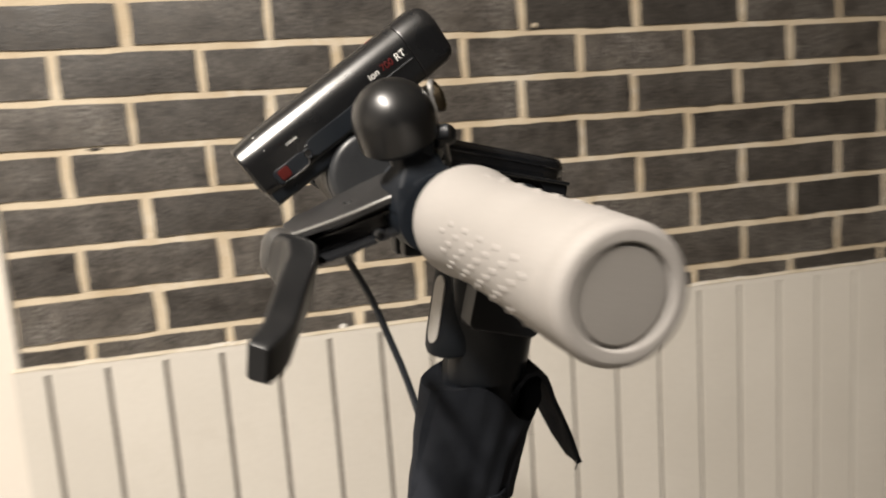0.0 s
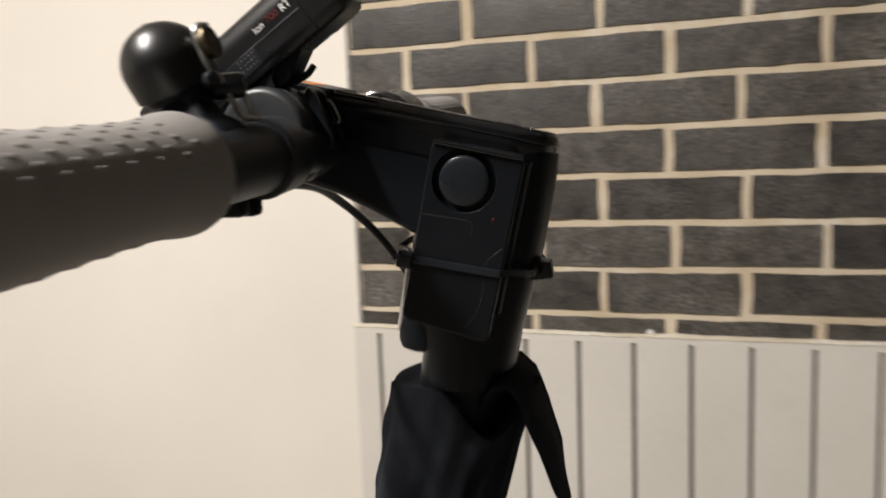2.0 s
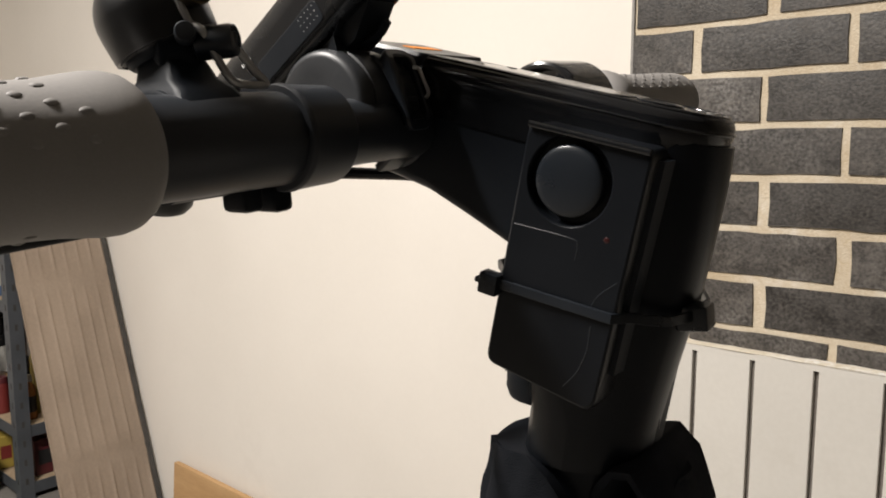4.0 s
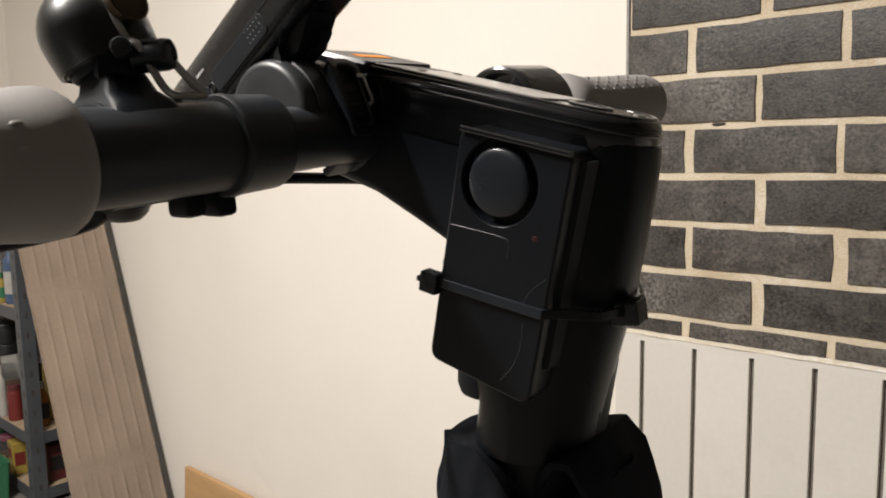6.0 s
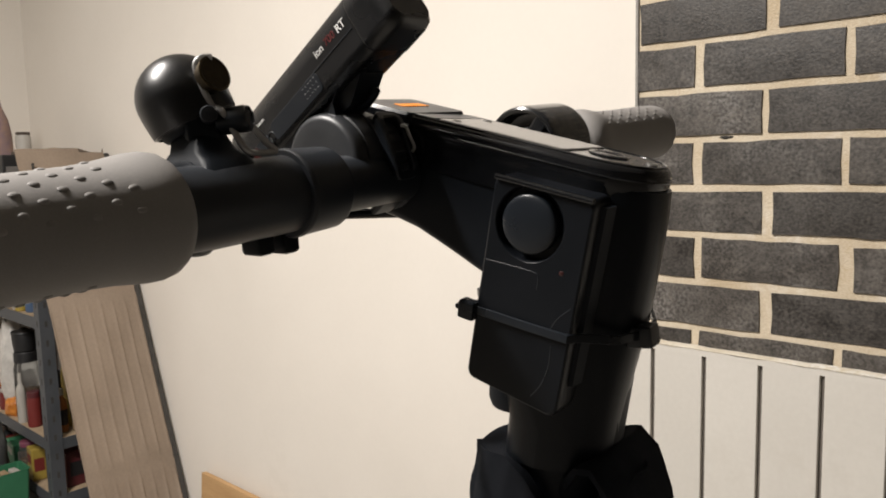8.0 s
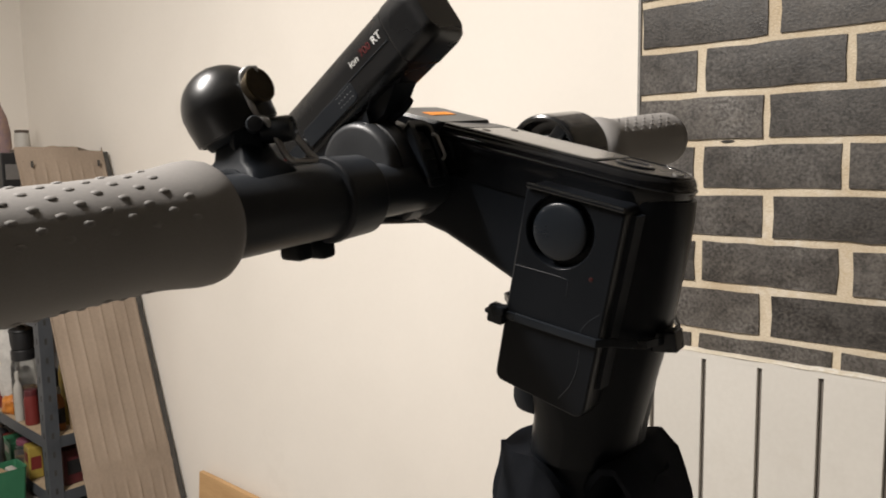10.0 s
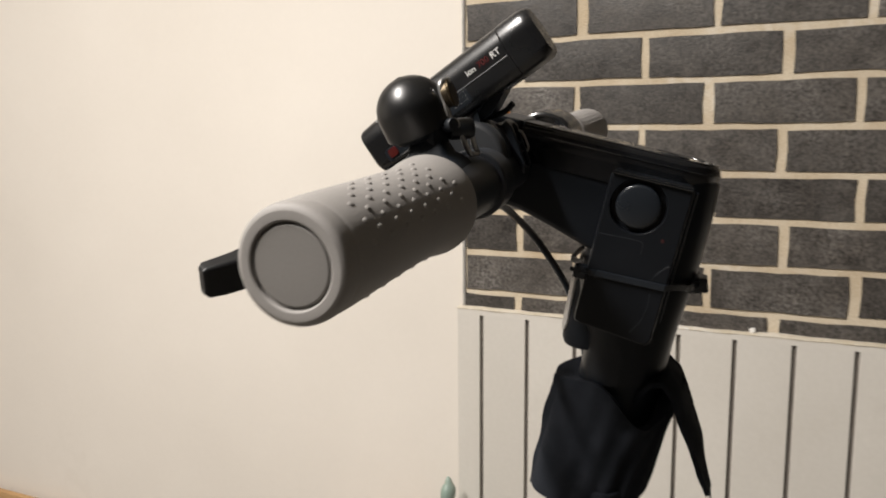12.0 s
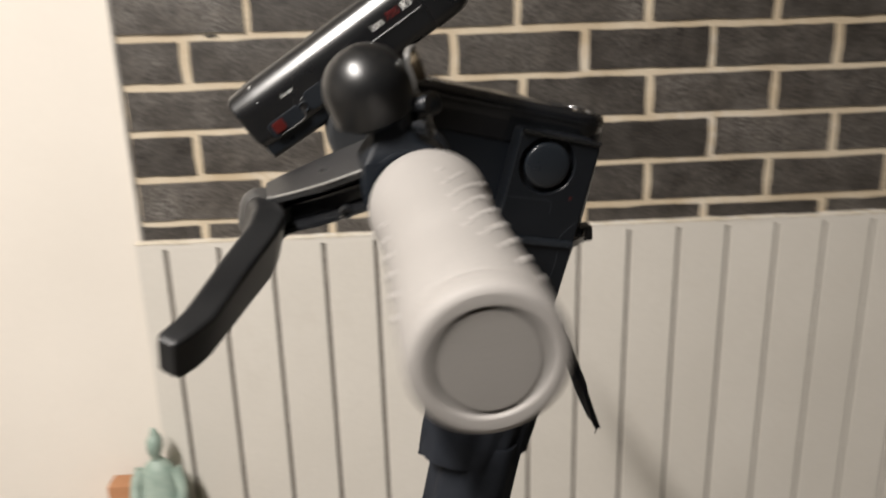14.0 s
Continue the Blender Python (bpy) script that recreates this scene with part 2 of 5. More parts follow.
def loft(bm, rings, cap=True, closed=False):
    """Skin rings of points, each ring closed."""
    rows = [[bm.verts.new(p) for p in ring] for ring in rings]
    n = len(rows[0])
    pairs = list(zip(rows, rows[1:])) + ([(rows[-1], rows[0])] if closed else [])
    for a, b in pairs:
        for i in range(n):
            bm.faces.new((a[i], a[(i + 1) % n], b[(i + 1) % n], b[i]))
    if cap and not closed:
        bm.faces.new(rows[0][::-1])
        bm.faces.new(rows[-1])
    return [v for r in rows for v in r]


def axes_of(d):
    d = Vector(d).normalized()
    side = d.cross(Vector((0, 0, 1)) if abs(d.z) < 0.95 else Vector((1, 0, 0))).normalized()
    return side, side.cross(d).normalized(), d


def ring_at(centre, side, up, r, n=24, squash=1.0):
    return [Vector(centre) + side * (r * math.cos(2 * math.pi * i / n)) + up * (r * squash * math.sin(2 * math.pi * i / n)) for i in range(n)]


def spun(bm, start, direction, outline, n=28):
    """A turned body: outline rows of (distance along the axis, radius)."""
    side, up, d = axes_of(direction)
    return loft(bm, [ring_at(Vector(start) + d * s, side, up, max(r, 1e-5), n) for s, r in outline])


def tube(bm, points, r, n=10, smooth=6, taper=None):
    """A round tube on a smooth line through the points."""
    pts = [Vector(p) for p in points]
    if len(pts) > 2:
        line = []
        ext = [2 * pts[0] - pts[1]] + pts + [2 * pts[-1] - pts[-2]]
        for i in range(1, len(ext) - 2):
            p0, p1, p2, p3 = ext[i - 1:i + 3]
            for k in range(smooth):
                t = k / smooth
                line.append(0.5 * ((2 * p1) + (p2 - p0) * t + (2 * p0 - 5 * p1 + 4 * p2 - p3) * t * t + (3 * p1 - p0 - 3 * p2 + p3) * t ** 3))
        pts = line + [pts[-1]]
    rings, side = [], None
    for i, p in enumerate(pts):
        d = (pts[min(i + 1, len(pts) - 1)] - pts[max(i - 1, 0)]).normalized()
        if side is None:
            side = axes_of(d)[0]
        side = (side - d * side.dot(d)).normalized()
        rings.append(ring_at(p, side, d.cross(side), r if taper is None else r * taper(i / (len(pts) - 1)), n))
    return loft(bm, rings)


def rounded(w, h, r, n=5):
    """A rounded rectangle's outline, centred, as pairs."""
    out = []
    for cx, cy, a0 in ((w / 2 - r, h / 2 - r, 0), (-w / 2 + r, h / 2 - r, 90), (-w / 2 + r, -h / 2 + r, 180), (w / 2 - r, -h / 2 + r, 270)):
        for k in range(n + 1):
            a = radians(a0 + 90 * k / n)
            out.append((cx + r * math.cos(a), cy + r * math.sin(a)))
    return out


def bent(bm, m, verts=None):
    bmesh.ops.transform(bm, matrix=m, verts=verts or bm.verts[:])
    return bm


# ---------------------------------------------------------------- the room
FLOOR_Z, CEIL_Z = 0.0, 2.90
X_LEFT, X_RIGHT, Y_BACK = -2.98, 4.2, -6.0


def slab(name, lo, hi, material, label, category):
    bm = bmesh.new()
    box(bm, lo, hi)
    return whole(name, bm, material, label, category, kind="structure", smooth=False)


slab("floor", (X_LEFT - 0.1, Y_BACK - 0.1, -0.12), (X_RIGHT + 0.1, 0.22, 0.0), M_FLOOR, "bare grey concrete garage floor", "floor")
slab("ceiling", (X_LEFT - 0.1, Y_BACK - 0.1, CEIL_Z), (X_RIGHT + 0.1, 0.22, CEIL_Z + 0.1), M_CEIL, "plain white painted ceiling", "ceiling")
slab("wall_white", (X_LEFT, 0.016, 0), (-0.002, 0.2, CEIL_Z), M_WALL, "cream painted plaster wall, slightly stained", "wall")
slab("wall_left", (X_LEFT - 0.1, Y_BACK, 0), (X_LEFT, 0.2, CEIL_Z), M_WALL, "cream painted plaster side wall", "wall")
# the right and back walls are out of view, added dark to dim reflections
slab("wall_right", (X_RIGHT, Y_BACK, 0), (X_RIGHT + 0.1, 0.2, CEIL_Z), M_UNSEEN_WALL, "unseen side wall, added in dark grey to keep reflections dim", "wall")
slab("wall_back", (X_LEFT, Y_BACK - 0.1, 0), (X_RIGHT, Y_BACK, CEIL_Z), M_UNSEEN_WALL, "unseen back wall, added in dark grey to keep reflections dim", "wall")
brick_wall = slab("wall_brick", (0.0, 0.0045, 0), (X_RIGHT, 0.2, CEIL_Z), M_MORTAR, "charcoal brick wall with cream flush mortar joints", "wall")

# white tongue boards under the bricks
PANEL_TOP, GROOVE_0, GROOVE_STEP = 0.914, 0.046, 0.0983
panel = slab("panel_backing", (-0.006, -0.006, 0), (X_RIGHT, 0.0025, PANEL_TOP - 0.012), M_GROOVE, "white vertical board panelling with dark grey grooves", "wall panel")


def board_mesh(w, h):
    bm = bmesh.new()
    box(bm, (-w / 2, -0.008, 0), (w / 2, 0, h))
    uprights = [e for e in bm.edges if abs(e.verts[0].co.z - e.verts[1].co.z) > 0.1 and e.verts[0].co.y < -0.004]
    bmesh.ops.bevel(bm, geom=uprights, offset=0.0016, segments=2, affect="EDGES", profile=0.5)
    return finish("panel_board", bm, M_BOARD, False)


edges = [-0.008] + [GROOVE_0 + GROOVE_STEP * k for k in range(43)]
full_board, narrow_board = board_mesh(GROOVE_STEP - 0.0075, PANEL_TOP - 0.014), board_mesh(GROOVE_0 + 0.008 - 0.004, PANEL_TOP - 0.014)
for a, b in zip(edges, edges[1:]):
    ob = new("panel_board", narrow_board if a < 0 else full_board)
    ob.location = ((a + b) / 2 - (0.002 if a < 0 else 0), -0.0062, 0.0)
    ob.parent = panel
bm = bmesh.new()
box(bm, (-0.008, -0.01425, PANEL_TOP - 0.01395), (X_RIGHT, 0.0022, PANEL_TOP - 0.0030))
whole("panel_top_rail", bm, M_BOARD, "white painted top rail of the panelling", "trim", kind="structure", smooth=False)
bm = bmesh.new()
steps = 220
rings = []
for i in range(steps + 1):
    x = -0.009 + (X_RIGHT + 0.005) * i / steps
    top = PANEL_TOP + 0.0025 * noise.noise((x * 9, 0, 3)) + 0.0018 * noise.noise((x * 37, 2, 0))
    front = -0.0150 - 0.0016 * noise.noise((x * 21, 5, 1))
    low = PANEL_TOP - 0.0036 - 0.0016 * noise.noise((x * 30, 1, 8))
    rings.append([Vector((x, 0.002, low)), Vector((x, front, low)), Vector((x, front - 0.0006, top - 0.002)), Vector((x, front + 0.003, top)), Vector((x, 0.002, top + 0.001))])
loft(bm, rings)
whole("panel_cap", bm, M_CAP, "uneven cream filler bead along the panel top", "trim", kind="structure")

# grey seal between the bricks and the white wall
bm = bmesh.new()
box(bm, (-0.0015, -0.0005, PANEL_TOP), (0.0042, 0.0040, CEIL_Z), 0.0008, 1)
whole("edge_trim", bm, M_SEAL, "thin grey seal along the edge of the bricks", "trim", kind="structure")

# a lump of filler left on the ledge
bm = bmesh.new()
bmesh.ops.create_icosphere(bm, subdivisions=2, radius=0.006)
for v in bm.verts:
    v.co *= 1 + 0.3 * noise.noise(v.co * 300)
bent(bm, Matrix.Translation((0.566, -0.006, PANEL_TOP + 0.004)))
whole("filler_lump", bm, M_CEIL, "small white lump of filler on the ledge", "filler")

# ---------------------------------------------------------------- the scooter's handlebar and stem
# Bike axes: u to the rear, v to the rider's right, w up, from the middle of the handlebar.
BIKE = Matrix.Translation((0.4716, -1.054, 1.2546)) @ pose(0, 0, 0, 4.5, 0, 6.5)
BASE = Vector((0.30, -1.02, 0.0))
scooter = thing("electric_scooter", BASE, "black electric scooter handlebar and stem with grey rubber grips", "scooter")


def bp(name, bm, material, parent, label="", smooth=True, angle=35):
    """A part given along the bike axes."""
    return part(name, bent(bm, BIKE), material, parent, label, smooth, angle)


def top_w(u):
    return 0.0262 - 0.245 * u if u > 0.0 else 0.0262 - 0.1 * u


LEVEL = -3.6
DROP = math.tan(radians(-LEVEL))


def section(u, lo, hi, half, r):
    drop = DROP * min(1.0, max(0.0, (u - 0.006) / 0.020))
    return [Vector((u, a, (lo + hi) / 2 + b - (drop * (a + 0.021) if b > 0 else 0.0))) for a, b in rounded(2 * half, hi - lo, r)]


# stem: forward arm and the upright head, one casting
bm = bmesh.new()
rings = []
for u, lo, half in ((-0.020, 0.006, 0.017), (-0.017, -0.004, 0.0195), (-0.008, -0.016, 0.021), (0.004, -0.0195, 0.0215), (0.016, -0.0235, 0.022), (0.034, -0.033, 0.0222), (0.056, -0.0455, 0.0222), (0.075, -0.053, 0.0222), (0.085, -0.055, 0.0222)):
    hi = top_w(max(u, 0.0)) - (0.004 if u < -0.018 else 0.0)
    rings.append(section(u, lo, hi, half, 0.0045))
loft(bm, rings)


def head_ring(w, front, back, half, tilt=0.0, rf=0.010, drop=0.0, n=12):
    """Flat-sided, round at the back, a little rounded in front."""
    out = []
    cb = back - half
    for k in range(n + 1):
        a = radians(-90 + 180 * k / n)
        out.append((cb + half * math.cos(a), half * math.sin(a)))
    for k in range(7):
        a = radians(90 + 90 * k / 6)
        out.append((front + rf + rf * math.cos(a), half - rf + rf * math.sin(a)))
    for k in range(7):
        a = radians(180 + 90 * k / 6)
        out.append((front + rf + rf * math.cos(a), -half + rf + rf * math.sin(a)))
    return [Vector((u, v, w - tilt * (u - 0.06) - drop * (v + 0.021))) for u, v in out]


rows = ((0.0060, 0.060, 0.1192, 0.0224, 0.245, 0.010, DROP), (-0.006, 0.058, 0.1182, 0.0225, 0.20, 0.010, DROP * 0.6), (-0.020, 0.055, 0.1164, 0.0226, 0.15),
        (-0.035, 0.052, 0.1139, 0.0226, 0.1), (-0.060, 0.0475, 0.1090, 0.0228, 0.05), (-0.080, 0.0480, 0.1036, 0.0232, 0.0, 0.016), (-0.092, 0.0490, 0.1002, 0.0236, 0.0, 0.021),
        (-0.104, 0.0490, 0.0972, 0.0239, 0.0, 0.0232), (-0.120, 0.0461, 0.0939, 0.0239, 0.0, 0.0236))
loft(bm, [head_ring(*r) for r in rows])
stem = bp("stem", bm, M_BLACK, scooter, "matt black cast stem")

# rounded nose low on the stem's front, with a pale lens strip


def nose_point(w, deg, out=0.0, k=1.0):
    u = 0.0565 + 0.2 * (w + 0.081)
    return Vector((u + (0.0175 * k + out) * math.cos(radians(deg)), 0.002 + (0.0165 * k + out) * math.sin(radians(deg)), w))


bm = bmesh.new()
loft(bm, [[nose_point(w, 7.5 * q, 0.0, k) for q in range(48)] for w, k in ((-0.046, 0.55), (-0.048, 0.78), (-0.052, 0.94), (-0.058, 1.0), (-0.080, 1.0), (-0.094, 1.0), (-0.1000, 0.97), (-0.1035, 0.88), (-0.1052, 0.68))])
nose = bp("front_nose", bm, M_RUBBER, scooter, "rounded black nose with a pale lens")
bm = bmesh.new()
lens = []
for out, grow in ((-0.002, 1.0), (0.0008, 1.0), (0.0013, 0.90)):
    lens.append([nose_point(-0.0765 + c * grow, 199 + a * grow, out) for a, c in [(14 * x / 0.0065, y) for x, y in rounded(0.013, 0.038, 0.0064, 6)]])
loft(bm, lens)
bp("lens", bm, M_PALE, nose, "pale grey lens strip")

# steering column, down to the ground
TOP, DOWN = Vector((0.0710, 0.003, -0.115)), Vector((-0.2, 0.0, -1.0)).normalized()
column_end = (BIKE @ TOP).z / -((BIKE.to_3x3() @ DOWN).z)
bm = bmesh.new()
spun(bm, TOP - DOWN * 0.034, DOWN, [(0, 0.0230), (0.002, 0.0238), (0.04, 0.0238), (0.20, 0.0245), (column_end + 0.008, 0.0245)], 32)
bp("steering_column", bm, M_RUBBER, scooter)

# top cover: front plate, seam, screen, button and screws
TOP_SLOPE = pose(0, 0, 0, 0, math.degrees(math.atan(0.245)), 0)


def on_top(u, v=0.0, lift=0.0):
    lean = LEVEL if u > 0.018 else LEVEL * 0.45
    return Matrix.Translation((u, -0.021, top_w(u))) @ TOP_SLOPE @ pose(0, 0, 0, lean, 0, 0) @ Matrix.Translation((0, v + 0.021, lift))


def plate(bm, u0, u1, half, thick, r, lift=0.0):
    c = (u0 + u1) / 2
    m = on_top(c, 0, lift)
    o = rounded((u1 - u0) / math.cos(math.atan(0.245)), 2 * half, r)
    o2 = [(a * 0.985, b * 0.95) for a, b in o]
    loft(bm, [[m @ Vector((a, b, -0.002)) for a, b in o], [m @ Vector((a, b, thick * 0.6)) for a, b in o], [m @ Vector((a, b, thick)) for a, b in o2], [m @ Vector((a * 0.97, b * 0.93, thick)) for a, b in o2]])


bm = bmesh.new()
plate(bm, -0.014, 0.0165, 0.0205, 0.0036, 0.003)
cover = bp("front_cover", bm, M_PLASTIC, scooter, "matt black cover with an orange mark")
bm = bmesh.new()
for k, (v0, v1) in enumerate(((-0.0085, -0.0045), (-0.0035, -0.001), (0.0, 0.0022), (0.0032, 0.0062), (0.0070, 0.0095))):
    box(bm, (-0.0030, v0, 0.0036), (0.0030, v1, 0.0039), m=on_top(0.0005))
bp("printed_mark", bm, M_ORANGE, cover, "orange printed mark", smooth=False)


def cap_outline(front, back, half, n=20):
    """Square in front, a half round behind, from above."""
    out = [(front, -half), (front, half)]
    cb = back - half * 0.92
    for k in range(n + 1):
        a = radians(90 - 180 * k / n)
        out.append((cb + half * 0.92 * math.cos(a), half * math.sin(a)))
    return out


def cap_ring(front, back, half, lift):
    return [on_top(0.07, 0, 0) @ Vector(((u - 0.07) * 1.0296, v, lift)) for u, v in cap_outline(front, back, half)]


bm = bmesh.new()
loft(bm, [cap_ring(0.0180, 0.1180, 0.0222, -0.0170), cap_ring(0.0180, 0.1186, 0.0224, -0.0080), cap_ring(0.0180, 0.1192, 0.0226, -0.0060), cap_ring(0.0180, 0.1198, 0.0231, -0.0030), cap_ring(0.0180, 0.1195, 0.0229, 0.0004), cap_ring(0.0182, 0.1186, 0.0222, 0.0022), cap_ring(0.0185, 0.1172, 0.0208, 0.0031), cap_ring(0.0190, 0.1160, 0.0195, 0.0033), cap_ring(0.0198, 0.1152, 0.0187, 0.0033)])
display = bp("display", bm, M_EDGE, scooter, "glossy black display cover", True, 40)
for back, half, lift, r in ((0.1170, 0.0205, 0.0031, 0.0006), (0.1199, 0.0230, -0.0018, 0.0005)):
    ring = cap_ring(0.0186, back, half, lift)
    bm = bmesh.new()
    tube(bm, ring[1:] + ring[:1], r, 8, 1)
    bp("edge_bead", bm, M_EDGE, display)
bm = bmesh.new()
plate(bm, 0.0172, 0.0268, 0.0200, 0.0037, 0.0012)
bp("middle_cover", bm, M_PLASTIC, scooter, "matt black filler plate")
bm = bmesh.new()
plate(bm, 0.0285, 0.0860, 0.0188, 0.0006, 0.002, 0.0033)
bp("screen", bm, M_SCREEN, display, "dark grey blank screen")
bm = bmesh.new()
m = on_top(0.0955, 0, 0.0034)
spun(bm, (0, 0, 0), (0, 0, 1), [(-0.001, 0.0078), (0.0003, 0.0078), (0.0006, 0.0074), (0.0006, 0.0060), (0.0002, 0.0056), (0.0003, 0.0052), (0.0003, 0.0010)], 28)
bp("button", bent(bm, m), M_GLOSS, display, "round black power button")
for u, v in ((0.1125, 0.0), (0.0335, -0.012), (0.0335, 0.012)):
    bm = bmesh.new()
    spun(bm, (0, 0, 0), (0, 0, 1), [(0, 0.0022), (0.0005, 0.0022), (0.0008, 0.0018), (0.0008, 0.0009), (0.0001, 0.0008)], 14)
    bp("screw", bent(bm, on_top(u, v, 0.0032 if u > 0.1 else 0.0034)), M_STEEL, display, "small steel screw")

# handlebar tube and clamp; the bar sits a little askew in the clamp
BAR = Matrix.Translation((0, -0.245, 0)) @ pose(0, 0, 0, 0, 0, -2.6) @ Matrix.Translation((0, 0.245, 0))
bm = bmesh.new()
spun(bm, (0, -0.236, 0), (0, 1, 0), [(0, 0.0105), (0.001, 0.0111), (0.345, 0.0111), (0.346, 0.0105)], 28)
bp("handlebar", bent(bm, BAR), M_BAR, scooter, "black handlebar tube")
bm = bmesh.new()
spun(bm, (0.003, -0.0232, 0.001), (0, 1, 0), [(0, 0.0140), (0.001, 0.0160), (0.0454, 0.0160), (0.0464, 0.0140)], 32)
bp("bar_clamp", bm, M_BAR, scooter)

FAR_BAR = Matrix.Translation((-0.007, 0, 0)) @ BAR
# grips: a rubber sleeve with a flared inner flange, studs, an end ring and an end cap
GRIP_FORM = ((0.000, 0.0148), (0.0006, 0.0165), (0.002, 0.0182), (0.0045, 0.0197), (0.008, 0.0204), (0.012, 0.0203), (0.017, 0.0196), (0.023, 0.0187), (0.030, 0.0182), (0.038, 0.0180), (0.052, 0.0180), (0.070, 0.0182),
             (0.085, 0.0184), (0.096, 0.0185), (0.1030, 0.0184), (0.1042, 0.0181), (0.1050, 0.0179), (0.1058, 0.0182), (0.1075, 0.0184), (0.1100, 0.0183), (0.1114, 0.0181), (0.1123, 0.0177), (0.1129, 0.0170), (0.1132, 0.0163), (0.1133, 0.0160), (0.1133, 0.0137), (0.1132, 0.0134), (0.1129, 0.0131), (0.1120, 0.0130), (0.1110, 0.0129))


def grip_radius(d):
    for (a, ra), (b, rb_) in zip(GRIP_FORM, GRIP_FORM[1:]):
        if a <= d <= b and b > a:
            return ra + (rb_ - ra) * (d - a) / (b - a)
    return 0.0177


def grip(side, v_in, material, cap_material, label):
    place = BAR if side < 0 else FAR_BAR
    d = Vector((0, side, 0))
    bm = bmesh.new()
    spun(bm, (0, v_in, 0), d, GRIP_FORM, 48)
    g = bp("grip", bent(bm, place), material, scooter, label)
    bm = bmesh.new()
    spun(bm, (0, v_in + side * 0.1068, 0), d, [(0, 0.0131), (0.0046, 0.0131), (0.0047, 0.0126), (0.0048, 0.0123), (0.0054, 0.0122), (0.0057, 0.0119), (0.0058, 0.0116), (0.0059, 0.0060), (0.0059, 0.0004)], 40)
    bp("end_cap", bent(bm, place), cap_material, g, "flat grey end cap")
    bm = bmesh.new()
    box(bm, (0.0152, v_in + side * 0.1103 - 0.0012, -0.003), (0.0166, v_in + side * 0.1103 + 0.0012, 0.001), 0.0005, 1)
    bp("moulding_notch", bent(bm, place), material, g)
    # studs stand in staggered rows on the front and rear pads
    for pad in ((0, 1) if side < 0 else (0,)):
        bm = bmesh.new()
        for line in range(-13, 1) if pad else range(-1, 7) if side < 0 else range(1, 6):
            a = radians(24 + 10.4 * line)
            if pad:
                a = math.pi - a + radians(4)
            for k in range(-1, 7):
                dist = 0.0318 + 0.0126 * k + (0.0063 if line % 2 == 0 else 0.0)
                if dist > 0.0995 - 0.00045 * min(abs(line - 1), 6) ** 2 or dist < (0.0318 if pad else 0.0190 + 0.0012 * max(0, line - 1)):
                    continue
                r = grip_radius(dist)
                out = Vector((math.cos(a), 0, math.sin(a)))
                turn = Vector((-math.sin(a), 0, math.cos(a)))
                c = Vector((0, v_in + side * dist, 0)) + out * (r - 0.0002)
                ring0 = [c + Vector((0, 1, 0)) * (0.0018 * math.cos(q)) + turn * (0.00115 * math.sin(q)) for q in [2 * math.pi * i / 8 for i in range(8)]]
                loft(bm, [ring0, [c + out * 0.00045 + (q - c) * 0.78 for q in ring0], [c + out * 0.00068 + (q - c) * 0.35 for q in ring0]])
        bp("stud_pad", bent(bm, place), material, g)
    return g


grip(-1, -0.1330, M_GREYRUB, M_GREYCAP, "grey studded rubber grip")
grip(1, 0.1370, M_GREYRUB, M_GREYCAP, "grey studded rubber grip")

# brake clamp, bracket, lever
bm = bmesh.new()
spun(bm, (0, -0.134, 0), (0, 1, 0), [(0, 0.0130), (0.002, 0.0142), (0.0488, 0.0142), (0.0490, 0.0160), (0.0498, 0.0165), (0.0510, 0.0166), (0.0525, 0.0162), (0.068, 0.0157), (0.0695, 0.0150), (0.070, 0.0125)], 40)
sleeve = bp("brake_clamp", bent(bm, BAR), M_BAR, scooter)
BRACKET = ((-0.003, -0.104, 0.0050, 0.030), (-0.018, -0.100, -0.0008, 0.029), (-0.032, -0.094, -0.0070, 0.026), (-0.046, -0.086, -0.0132, 0.020), (-0.051, -0.083, -0.0152, 0.015))


def bracket_layer(rise, thick, inset, bevel, wedge=0.0):
    bm = bmesh.new()
    loft(bm, [[Vector((u, v + a + inset, w + rise + c + (wedge * (a + wd / 2) if c > 0 else 0.0))) for a, c in rounded(wd - inset, thick, bevel, 2)] for u, v, w, wd in BRACKET])
    return bm


bracket = bp("lever_bracket", bracket_layer(0.0, 0.012, 0.006, 0.001), M_GLOSS, scooter, "glossy black brake bracket")
bp("top_plate", bracket_layer(0.0064, 0.0032, 0.0, 0.0005, 0.10), M_PLATE, bracket, "satin black top plate")
# the glossy edge's highlight, modelled as a thin bright metal line
bm = bmesh.new()
tube(bm, [Vector((u, v - wd / 2 + 0.0004, w + 0.0074)) for u, v, w, wd in BRACKET], 0.0006, 8, 4)
bp("plate_edge_glint", bm, M_WIRE, bracket, "bright line for the highlight on the top plate's edge")
bp("bottom_plate", bracket_layer(-0.0072, 0.0022, 0.0, 0.0004), M_GLOSS, bracket)
bp("middle_plate", bracket_layer(0.0010, 0.0012, 0.003, 0.0003), M_GLOSS, bracket)
bm = bmesh.new()
spun(bm, Vector((-0.0512, -0.0850, -0.0140)) - Vector((0.2, 0, 1)).normalized() * 0.0120, (0.2, 0, 1), [(0, 0.0045), (0.0010, 0.0076), (0.0034, 0.0098), (0.0070, 0.0106), (0.0130, 0.0106), (0.0164, 0.0096), (0.0186, 0.0076), (0.0195, 0.0050)], 28)
bp("lever_knuckle", bm, M_LEVER, scooter, "round satin black lever knuckle")
